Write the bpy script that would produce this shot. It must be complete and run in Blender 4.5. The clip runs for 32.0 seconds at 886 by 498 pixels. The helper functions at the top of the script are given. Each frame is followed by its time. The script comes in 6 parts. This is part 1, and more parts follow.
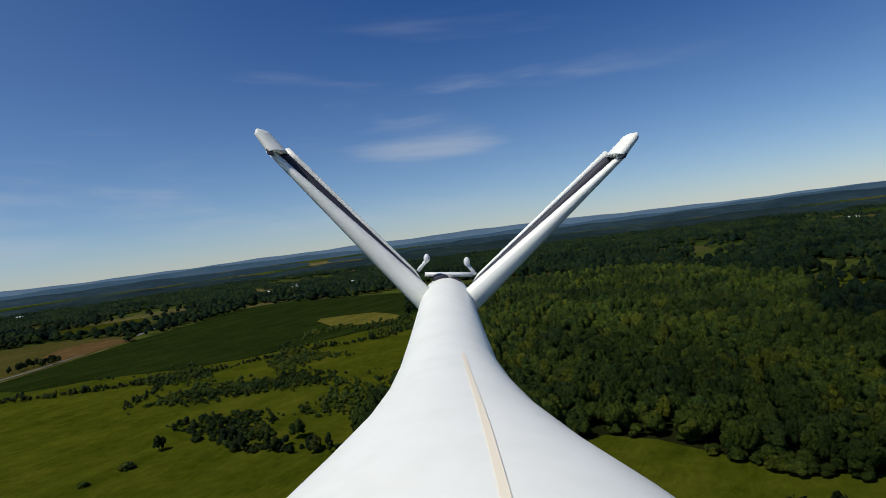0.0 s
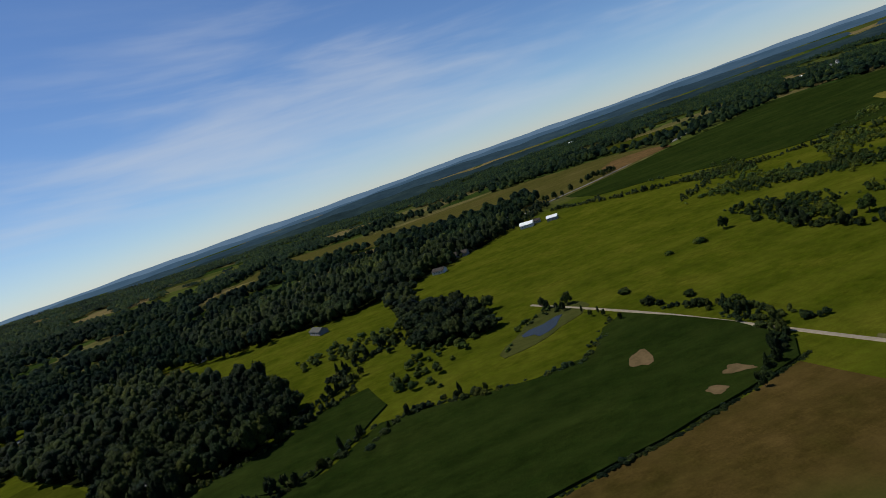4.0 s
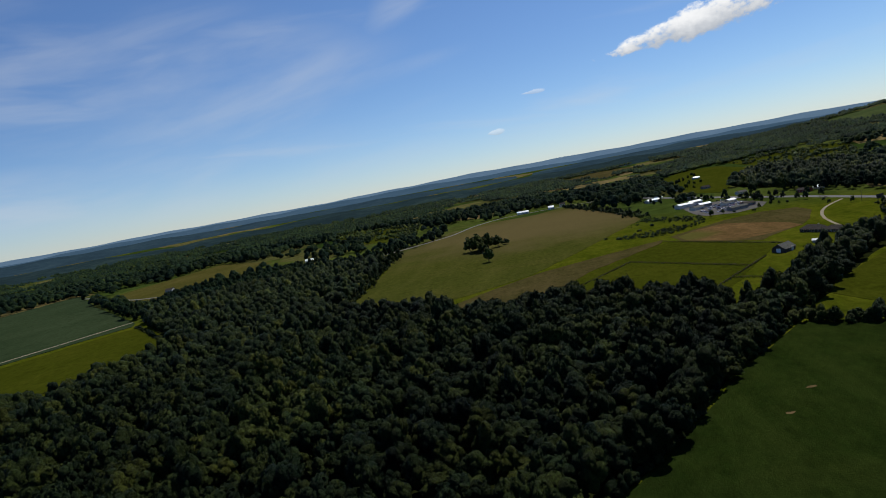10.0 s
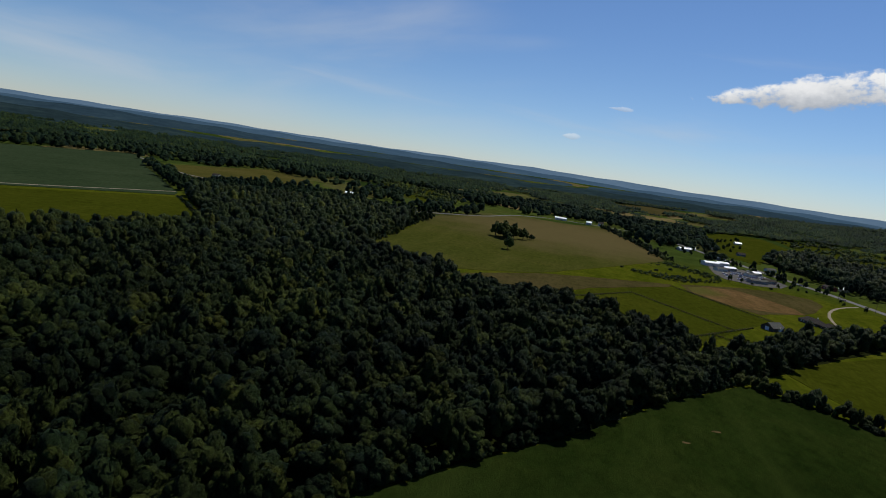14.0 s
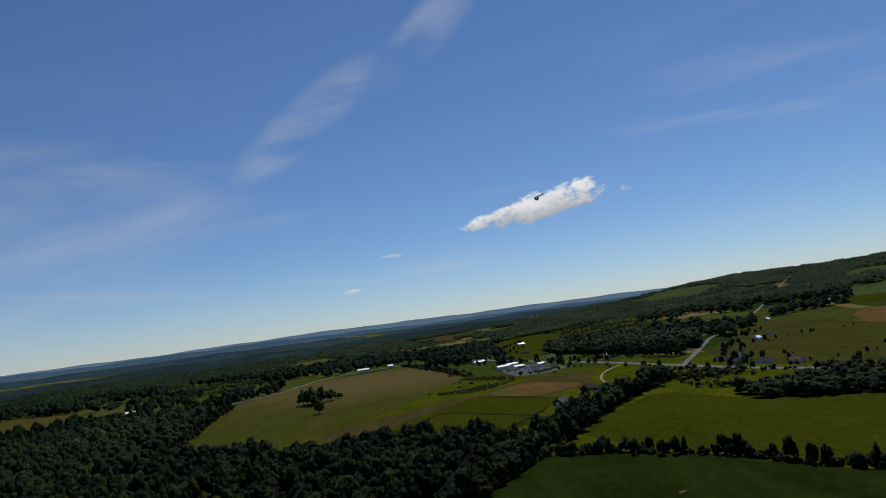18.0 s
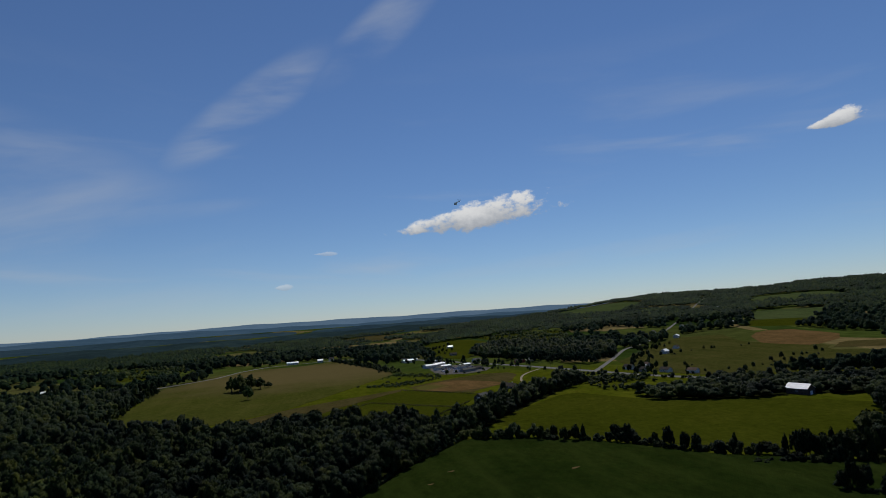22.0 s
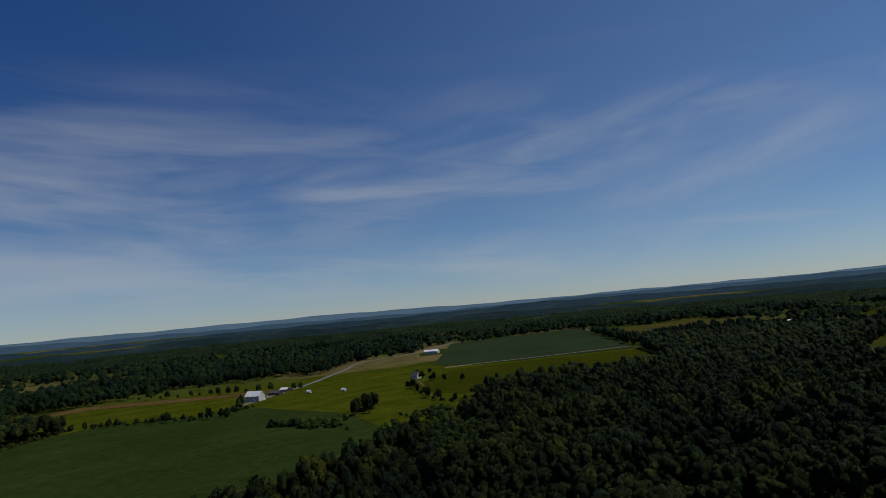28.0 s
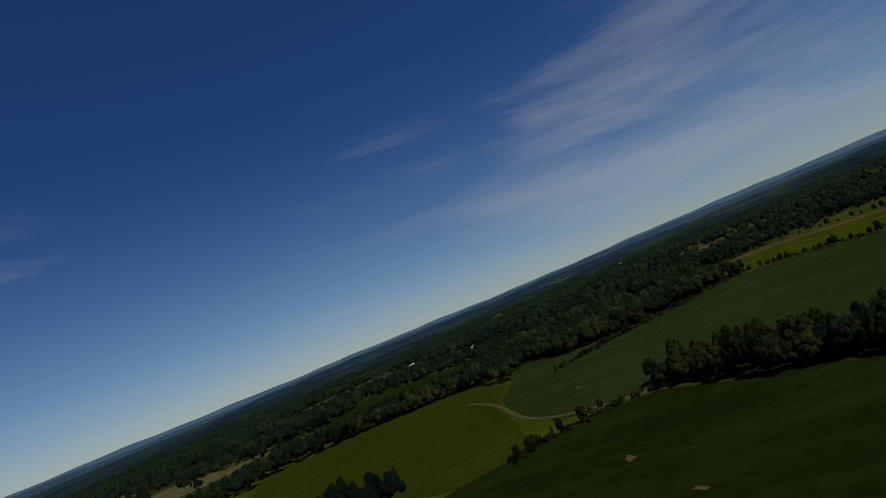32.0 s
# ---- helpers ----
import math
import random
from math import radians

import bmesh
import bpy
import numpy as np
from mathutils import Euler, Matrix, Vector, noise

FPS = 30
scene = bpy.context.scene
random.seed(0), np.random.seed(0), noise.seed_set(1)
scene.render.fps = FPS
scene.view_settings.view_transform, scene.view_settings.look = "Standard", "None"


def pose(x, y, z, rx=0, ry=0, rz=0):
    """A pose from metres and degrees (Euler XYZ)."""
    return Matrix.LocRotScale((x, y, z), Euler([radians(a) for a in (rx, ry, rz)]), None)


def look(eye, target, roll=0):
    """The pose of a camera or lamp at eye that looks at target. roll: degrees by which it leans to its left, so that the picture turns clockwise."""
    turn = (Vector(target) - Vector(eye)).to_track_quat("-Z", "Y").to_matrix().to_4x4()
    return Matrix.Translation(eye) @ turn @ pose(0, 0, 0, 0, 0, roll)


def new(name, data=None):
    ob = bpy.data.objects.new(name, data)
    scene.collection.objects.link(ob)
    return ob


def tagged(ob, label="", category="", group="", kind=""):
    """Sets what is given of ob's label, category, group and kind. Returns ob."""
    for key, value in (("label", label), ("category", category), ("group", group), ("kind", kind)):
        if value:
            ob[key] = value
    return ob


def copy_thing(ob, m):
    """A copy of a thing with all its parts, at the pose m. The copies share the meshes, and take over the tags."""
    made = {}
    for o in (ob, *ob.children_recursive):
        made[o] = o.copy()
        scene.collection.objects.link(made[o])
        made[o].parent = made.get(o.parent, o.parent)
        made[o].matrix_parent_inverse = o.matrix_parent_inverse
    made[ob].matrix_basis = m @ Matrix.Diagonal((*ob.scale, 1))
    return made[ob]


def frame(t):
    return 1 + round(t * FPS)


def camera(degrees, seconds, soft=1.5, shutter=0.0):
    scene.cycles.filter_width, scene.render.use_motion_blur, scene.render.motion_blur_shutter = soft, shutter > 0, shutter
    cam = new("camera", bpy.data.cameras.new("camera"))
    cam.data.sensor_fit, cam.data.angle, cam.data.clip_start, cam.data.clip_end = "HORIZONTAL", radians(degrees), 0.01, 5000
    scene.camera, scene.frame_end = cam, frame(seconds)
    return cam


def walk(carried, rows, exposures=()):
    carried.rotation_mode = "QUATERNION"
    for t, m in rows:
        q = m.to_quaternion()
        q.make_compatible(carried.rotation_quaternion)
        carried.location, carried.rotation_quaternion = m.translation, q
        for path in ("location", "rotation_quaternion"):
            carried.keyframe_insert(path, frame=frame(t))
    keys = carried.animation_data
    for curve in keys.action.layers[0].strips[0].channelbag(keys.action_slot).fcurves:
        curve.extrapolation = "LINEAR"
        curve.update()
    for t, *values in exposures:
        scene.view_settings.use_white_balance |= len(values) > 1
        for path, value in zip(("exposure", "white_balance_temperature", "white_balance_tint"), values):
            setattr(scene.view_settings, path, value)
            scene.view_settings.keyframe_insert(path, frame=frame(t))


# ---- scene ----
# ======== camera and walk ========
PATH = [
    (0, (50.38, -11.55, 99.97), (55.646, -20.050, 99.758), -7.33),
    (0.5, (48.14, -5.23, 100.16), (52.612, -14.156, 99.612), -8.16),
    (1, (45.92, 1.06, 100.36), (50.608, -7.722, 99.407), -7.08),
    (1.5, (43.57, 7.12, 100.56), (49.458, -0.843, 99.188), -9.99),
    (2, (41.00, 12.96, 100.69), (47.534, 5.591, 98.947), -14.16),
    (2.5, (38.21, 18.37, 100.78), (45.747, 11.924, 99.531), -20.59),
    (4.5, (22.90, 25.07, 99.69), (32.730, 25.505, 97.906), -20.69),
    (5, (19.90, 24.11, 99.33), (29.459, 26.401, 97.496), -24.48),
    (5.5, (17.13, 22.83, 98.93), (25.901, 27.423, 97.509), -24.34),
    (6, (14.54, 21.09, 98.48), (22.494, 27.099, 97.673), -23.46),
    (6.5, (12.23, 18.84, 98.01), (19.101, 26.089, 97.510), -22.65),
    (7, (10.32, 16.07, 97.57), (15.702, 24.485, 97.102), -19.95),
    (7.5, (8.84, 12.87, 97.19), (13.317, 21.775, 96.461), -19.84),
    (8, (7.83, 9.35, 96.90), (10.680, 18.875, 95.855), -15.73),
    (8.5, (7.38, 5.59, 96.70), (7.876, 15.535, 95.756), -15.26),
    (9, (7.49, 1.63, 96.55), (7.231, 11.546, 95.322), -9.31),
    (9.5, (8.07, -2.55, 96.42), (7.504, 7.341, 95.061), -7.33),
    (10, (9.13, -6.81, 96.26), (7.501, 2.989, 95.148), -10.48),
    (10.5, (10.63, -11.03, 96.06), (8.411, -1.337, 95.053), -12.93),
    (11, (12.52, -15.10, 95.84), (9.358, -5.680, 94.708), -10.92),
    (11.5, (14.75, -18.99, 95.61), (11.165, -9.728, 94.468), -8.34),
    (12, (17.27, -22.81, 95.35), (13.638, -13.529, 94.517), -5.61),
    (12.5, (19.97, -26.60, 95.04), (15.881, -17.554, 93.855), -1.23),
    (13, (22.69, -30.38, 94.68), (19.703, -20.997, 92.946), 2.62),
    (13.5, (25.28, -34.13, 94.24), (23.250, -24.498, 92.493), 9.51),
    (15.5, (30.74, -48.73, 91.30), (27.849, -39.193, 90.475), 4.19),
    (16, (31.71, -52.81, 90.90), (28.779, -43.391, 89.228), 6.05),
    (16.5, (32.55, -56.94, 90.50), (30.350, -47.362, 88.652), 9.28),
    (17, (33.14, -61.10, 90.03), (32.003, -51.207, 89.118), 10.71),
    (17.5, (33.45, -65.28, 89.47), (33.694, -55.295, 89.958), 4.21),
    (18, (33.51, -69.50, 88.79), (34.663, -59.634, 89.954), -7.51),
    (18.5, (33.35, -73.74, 87.99), (34.079, -63.849, 89.245), -1.29),
    (19, (33.03, -77.98, 87.12), (32.731, -67.987, 87.001), 7.53),
    (19.5, (32.50, -82.16, 86.23), (33.690, -72.282, 85.222), 9.49),
    (20, (31.74, -86.20, 85.35), (34.558, -76.703, 84.003), 8.34),
    (20.5, (30.75, -90.12, 84.51), (34.467, -80.937, 83.129), -0.82),
    (21, (29.61, -94.04, 83.66), (33.210, -84.714, 83.277), 2.95),
    (21.5, (28.43, -98.10, 82.80), (31.043, -88.463, 83.345), 0.13),
    (22, (27.35, -102.38, 81.93), (29.544, -92.690, 83.051), -3.95),
    (22.5, (26.48, -106.85, 81.11), (28.910, -97.212, 82.234), -9.20),
    (23, (25.99, -111.42, 80.39), (27.599, -101.560, 80.923), -8.86),
    (23.5, (26.05, -116.00, 79.85), (26.023, -105.998, 79.688), -8.47),
    (24, (26.67, -120.57, 79.49), (25.860, -110.626, 78.825), -9.11),
    (24.5, (27.73, -125.08, 79.22), (26.514, -115.193, 78.324), -6.68),
    (25, (29.13, -129.48, 78.99), (27.259, -119.698, 78.134), -6.30),
    (25.5, (30.78, -133.70, 78.77), (28.029, -124.122, 77.930), -11.18),
    (26, (32.65, -137.67, 78.56), (28.483, -128.584, 78.512), -9.30),
    (26.5, (34.76, -141.38, 78.33), (29.602, -132.841, 78.947), -11.63),
    (28.5, (48.90, -149.95, 77.31), (40.543, -144.540, 78.203), -7.52),
    (29, (53.94, -151.45, 76.85), (45.158, -146.763, 77.759), -14.40),
    (29.5, (59.20, -152.84, 76.35), (50.119, -148.684, 76.900), -15.05),
    (30, (64.63, -154.03, 75.80), (54.852, -151.965, 76.235), -8.21),
    (30.5, (70.25, -155.00, 75.20), (60.384, -153.463, 75.723), -16.41),
    (31, (76.09, -155.85, 74.57), (66.137, -154.889, 74.869), -15.32),
    (31.5, (82.03, -156.65, 73.91), (72.143, -158.062, 74.490), -17.86),
    (32, (87.99, -157.44, 73.24), (78.512, -160.443, 74.348), -22.62),
]
cam = camera(73.49, 32.0, soft=0.95)
EXPOSURES = [(0.0, -0.25), (2.5, -0.2), (5.0, 0.0), (9.0, 0.0), (13.0, -0.15), (16.0, -0.2), (18.0, -0.3), (19.5, -0.55), (21.0, -0.45), (24.0, -0.62), (25.0, -0.5), (26.0, -0.35), (27.5, -0.6), (29.0, -0.8), (32.0, -0.9)]
walk(cam, [(t, look(eye, target, roll)) for t, eye, target, roll in PATH], EXPOSURES)

# ======== world and sun ========
SUN_AZ = radians(30.0)      # from +y towards +x
SUN_EL = radians(58.0)
world = bpy.data.worlds.new("sky")
scene.world = world
world.use_nodes = True
wn, wl = world.node_tree.nodes, world.node_tree.links
wn.clear()
sky = wn.new("ShaderNodeTexSky")
sky.sky_type = "NISHITA"
sky.sun_disc = False
sky.sun_elevation = SUN_EL
sky.sun_rotation = SUN_AZ
sky.altitude = 300
sky.air_density = 1.0
sky.dust_density = 0.0
sky.ozone_density = 3.0


def world_math(how, a, b=None, c=None):
    m = wn.new("ShaderNodeMath")
    m.operation = how
    for socket, v in zip(m.inputs, (a, b, c)):
        if v is None:
            continue
        if isinstance(v, (int, float)):
            socket.default_value = v
        else:
            wl.new(v, socket)
    return m.outputs[0]


def world_mix(fac, a, b, how="MIX"):
    m = wn.new("ShaderNodeMix")
    m.data_type, m.blend_type = "RGBA", how
    for socket, v in ((m.inputs["Factor"], fac), (m.inputs[6], a), (m.inputs[7], b)):
        if isinstance(v, (int, float)):
            socket.default_value = v
        elif isinstance(v, tuple):
            socket.default_value = (*v, 1)
        else:
            wl.new(v, socket)
    return m.outputs[2]


def world_noise(at, scale, detail, rough=0.55, distort=0.0):
    t = wn.new("ShaderNodeTexNoise")
    t.inputs["Scale"].default_value = scale
    t.inputs["Detail"].default_value = detail
    t.inputs["Roughness"].default_value = rough
    t.inputs["Distortion"].default_value = distort
    wl.new(at, t.inputs["Vector"])
    return t.outputs["Fac"]


def world_step(v, lo, hi):
    m = wn.new("ShaderNodeMapRange")
    m.interpolation_type = "SMOOTHSTEP"
    m.inputs["From Min"].default_value, m.inputs["From Max"].default_value = lo, hi
    wl.new(v, m.inputs["Value"])
    return m.outputs[0]


# Yaw (degrees, to the left of +y) and elevation of each direction of the sky.
way = wn.new("ShaderNodeTexCoord").outputs["Generated"]
split = wn.new("ShaderNodeSeparateXYZ")
wl.new(way, split.inputs[0])
yaw = world_math("MULTIPLY", world_math("ARCTAN2", world_math("MULTIPLY", split.outputs[0], -1.0), split.outputs[1]), 57.2958)
elevation = world_math("MULTIPLY", world_math("ARCSINE", split.outputs[2]), 57.2958)


def combine(a, b, c=0.0):
    m = wn.new("ShaderNodeCombineXYZ")
    for socket, v in zip(m.inputs, (a, b, c)):
        if isinstance(v, (int, float)):
            socket.default_value = v
        else:
            wl.new(v, socket)
    return m.outputs[0]


clear = world_mix(1.0, sky.outputs[0], (0.80, 0.97, 1.22), "MULTIPLY")
clear = world_mix(world_math("MULTIPLY", world_step(elevation, 10.0, 0.0), 0.8), clear, world_mix(1.0, clear, (1.04, 1.02, 1.08), "MULTIPLY"))
# Deeper blue high up on the side away from the sun.
turned = world_math("ABSOLUTE", world_math("SUBTRACT", world_math("ABSOLUTE", world_math("ADD", yaw, 30.0)), 0.0))
turned = world_math("MINIMUM", turned, world_math("SUBTRACT", 360.0, turned))
clear = world_mix(world_math("MULTIPLY", world_step(turned, 50.0, 125.0), world_step(elevation, 2.0, 24.0)), clear, world_mix(1.0, clear, (0.36, 0.60, 0.86), "MULTIPLY"))
# Thin cirrus: long streaks, drawn out along the wind, denser in the west and south-west.
streak = combine(world_math("ADD", world_math("MULTIPLY", yaw, 0.022), world_math("MULTIPLY", elevation, 0.05)), world_math("SUBTRACT", world_math("MULTIPLY", elevation, 0.17), world_math("MULTIPLY", yaw, 0.016)))
wisp = world_noise(streak, 1.3, 5.0, 0.54, 0.3)
where = world_noise(combine(world_math("MULTIPLY", yaw, 0.014), world_math("MULTIPLY", elevation, 0.03), 4.2), 1.0, 2.0)
west = world_step(world_math("ABSOLUTE", world_math("SUBTRACT", yaw, 54.0)), 46.0, 8.0)
low_band = world_math("MULTIPLY", world_step(elevation, 0.5, 4.0), world_step(elevation, 25.0, 12.0))
patch = world_math("ADD", world_math("POWER", world_math("ABSOLUTE", world_math("DIVIDE", world_math("ADD", yaw, 149.0), 10.0)), 2.0), world_math("POWER", world_math("ABSOLUTE", world_math("DIVIDE", world_math("SUBTRACT", elevation, 9.5), 3.0)), 2.0))
amount = world_math("ADD", world_math("MULTIPLY", world_step(patch, 1.0, 0.0), 0.22), world_math("ADD", world_math("MULTIPLY", west, 0.15), world_math("SUBTRACT", where, 0.47)))
cirrus = world_step(world_math("ADD", wisp, amount), 0.50, 0.86)
low_band = world_math("MULTIPLY", low_band, world_step(world_math("ABSOLUTE", yaw), 178.0, 158.0))
cirrus = world_math("MULTIPLY", world_math("MULTIPLY", cirrus, low_band), 0.5)


def veil(at_yaw, at_el, wide, tall, slope, amount):
    """A feathery patch of cirrus that leans along a slope."""
    du = world_math("DIVIDE", world_math("SUBTRACT", yaw, at_yaw), wide)
    dv = world_math("DIVIDE", world_math("SUBTRACT", elevation, world_math("MULTIPLY_ADD", du, slope, at_el)), tall)
    r2 = world_math("ADD", world_math("MULTIPLY", du, du), world_math("MULTIPLY", dv, dv))
    feather = world_noise(combine(world_math("MULTIPLY", yaw, 0.035), world_math("ADD", world_math("MULTIPLY", elevation, 0.15), world_math("MULTIPLY", yaw, 0.024)), at_yaw), 1.5, 6.0, 0.52, 0.35)
    return world_math("MULTIPLY", world_math("MULTIPLY", world_step(r2, 1.0, 0.1), world_step(feather, 0.36, 0.80)), amount)


for spot in ((5.0, 20.0, 9.0, 3.2, -6.0, 0.55), (-8.0, 27.0, 8.0, 3.0, -5.0, 0.4), (46.0, 8.0, 22.0, 5.5, 2.0, 0.26), (32.0, 13.0, 30.0, 8.0, 5.0, 0.34), (66.0, 12.0, 24.0, 6.0, 4.0, 0.34), (40.0, 4.0, 40.0, 3.5, 1.0, 0.3), (20.0, 9.5, 18.0, 1.4, -2.5, 0.3), (-30.0, 5.0, 22.0, 1.0, -1.5, 0.25), (-141.0, 13.0, 6.0, 1.0, 2.5, 0.45)):
    cirrus = world_math("MAXIMUM", cirrus, veil(*spot))
with_cirrus = world_mix(cirrus, clear, (7.4, 8.0, 8.8))


def cumulus(below, at_yaw, at_el, wide, tall, tilt, seed, dense=0.95):
    """A small heap cloud: ragged top, flat foot."""
    du = world_math("DIVIDE", world_math("SUBTRACT", yaw, at_yaw), wide)
    rise = world_math("MULTIPLY_ADD", world_step(du, 1.1, -0.6), 0.8 * tall, 0.35 * tall)
    dv = world_math("DIVIDE", world_math("SUBTRACT", elevation, world_math("MULTIPLY_ADD", du, tilt, at_el)), rise)
    here = combine(world_math("MULTIPLY", yaw, 0.30), world_math("MULTIPLY", elevation, 0.42), seed)
    lumps = world_noise(here, 1.9, 10.0, 0.64)
    r2 = world_math("ADD", world_math("MULTIPLY", du, du), world_math("MULTIPLY", dv, dv))
    body = world_math("SUBTRACT", world_math("MULTIPLY_ADD", lumps, 2.6, -0.55), r2)
    body = world_math("SUBTRACT", body, world_step(dv, -0.25, -1.3))
    mask = world_step(body, 0.0, 0.55)
    shade = world_mix(world_step(world_math("MULTIPLY_ADD", lumps, 1.5, dv), 0.0, 1.5), (5.4, 5.8, 6.4), (12.5, 12.5, 12.4))
    return world_mix(world_math("MULTIPLY", mask, dense), below, shade)


dome = cumulus(with_cirrus, -16.0, 9.2, 9.6, 2.0, -1.1, 0.3)
dome = cumulus(dome, -47.5, 13.4, 2.5, 0.9, -0.3, 2.7)
dome = cumulus(dome, 2.5, 3.6, 1.0, 0.4, 0.0, 5.1, 0.35)
dome = cumulus(dome, -1.5, 6.6, 1.2, 0.3, 0.0, 7.7, 0.35)
dome = cumulus(dome, -62.0, 12.0, 0.9, 0.5, 0.0, 9.1, 0.6)
background = wn.new("ShaderNodeBackground")
background.inputs["Strength"].default_value = 0.079
sky_out = wn.new("ShaderNodeOutputWorld")
wl.new(dome, background.inputs["Color"])
wl.new(background.outputs[0], sky_out.inputs["Surface"])

sun_data = bpy.data.lights.new("sun", "SUN")
sun_data.energy = 4.2
sun_data.angle = radians(0.53)
sun_data.color = (1.0, 0.955, 0.88)
sun = new("sun", sun_data)
sun_way = Vector((math.sin(SUN_AZ) * math.cos(SUN_EL), math.cos(SUN_AZ) * math.cos(SUN_EL), math.sin(SUN_EL)))
sun.matrix_world = look(sun_way * 300, (0, 0, 0))


# ======== materials ========
class Nodes:
    """A short way to write a node material."""

    def __init__(self, name, rough=0.9, spec=0.2):
        self.mat = bpy.data.materials.new(name)
        self.mat.use_nodes = True
        self.n, self.l = self.mat.node_tree.nodes, self.mat.node_tree.links
        self.bsdf = self.n["Principled BSDF"]
        self.bsdf.inputs["Roughness"].default_value = rough
        self.bsdf.inputs["Specular IOR Level"].default_value = spec
        self.pos = self.n.new("ShaderNodeNewGeometry").outputs["Position"]

    def place(self, scale=(1, 1, 1), turn=0.0):
        m = self.n.new("ShaderNodeMapping")
        m.inputs["Scale"].default_value = scale
        m.inputs["Rotation"].default_value = (0, 0, turn)
        self.l.new(self.pos, m.inputs["Vector"])
        return m.outputs[0]

    def noise(self, scale, detail=4.0, rough=0.55, at=None):
        t = self.n.new("ShaderNodeTexNoise")
        t.inputs["Scale"].default_value = scale
        t.inputs["Detail"].default_value = detail
        t.inputs["Roughness"].default_value = rough
        self.l.new(at or self.pos, t.inputs["Vector"])
        return t.outputs["Fac"]

    def waves(self, scale, at, distort=2.0):
        t = self.n.new("ShaderNodeTexWave")
        t.inputs["Scale"].default_value = scale
        t.inputs["Distortion"].default_value = distort
        t.inputs["Detail"].default_value = 2.0
        self.l.new(at, t.inputs["Vector"])
        return t.outputs["Fac"]

    def island(self):
        return self.n.new("ShaderNodeNewGeometry").outputs["Random Per Island"]

    def each(self):
        return self.n.new("ShaderNodeObjectInfo").outputs["Random"]

    def ramp(self, fac, *stops):
        r = self.n.new("ShaderNodeValToRGB")
        while len(r.color_ramp.elements) < len(stops):
            r.color_ramp.elements.new(0.5)
        for e, (p, c) in zip(r.color_ramp.elements, stops):
            e.position, e.color = p, (*c, 1)
        self.l.new(fac, r.inputs["Fac"])
        return r.outputs["Color"]

    def mix(self, fac, a, b, how="MIX"):
        m = self.n.new("ShaderNodeMix")
        m.data_type, m.blend_type = "RGBA", how
        for socket, v in ((m.inputs["Factor"], fac), (m.inputs[6], a), (m.inputs[7], b)):
            if isinstance(v, (int, float)):
                socket.default_value = v
            elif isinstance(v, tuple):
                socket.default_value = (*v, 1)
            else:
                self.l.new(v, socket)
        return m.outputs[2]

    def colour(self, c):
        if isinstance(c, tuple):
            self.bsdf.inputs["Base Color"].default_value = (*c, 1)
        else:
            self.l.new(c, self.bsdf.inputs["Base Color"])
        return self

    def bump(self, height, distance=0.3, strength=0.6):
        b = self.n.new("ShaderNodeBump")
        b.inputs["Distance"].default_value = distance
        b.inputs["Strength"].default_value = strength
        self.l.new(height, b.inputs["Height"])
        self.l.new(b.outputs[0], self.bsdf.inputs["Normal"])
        return self


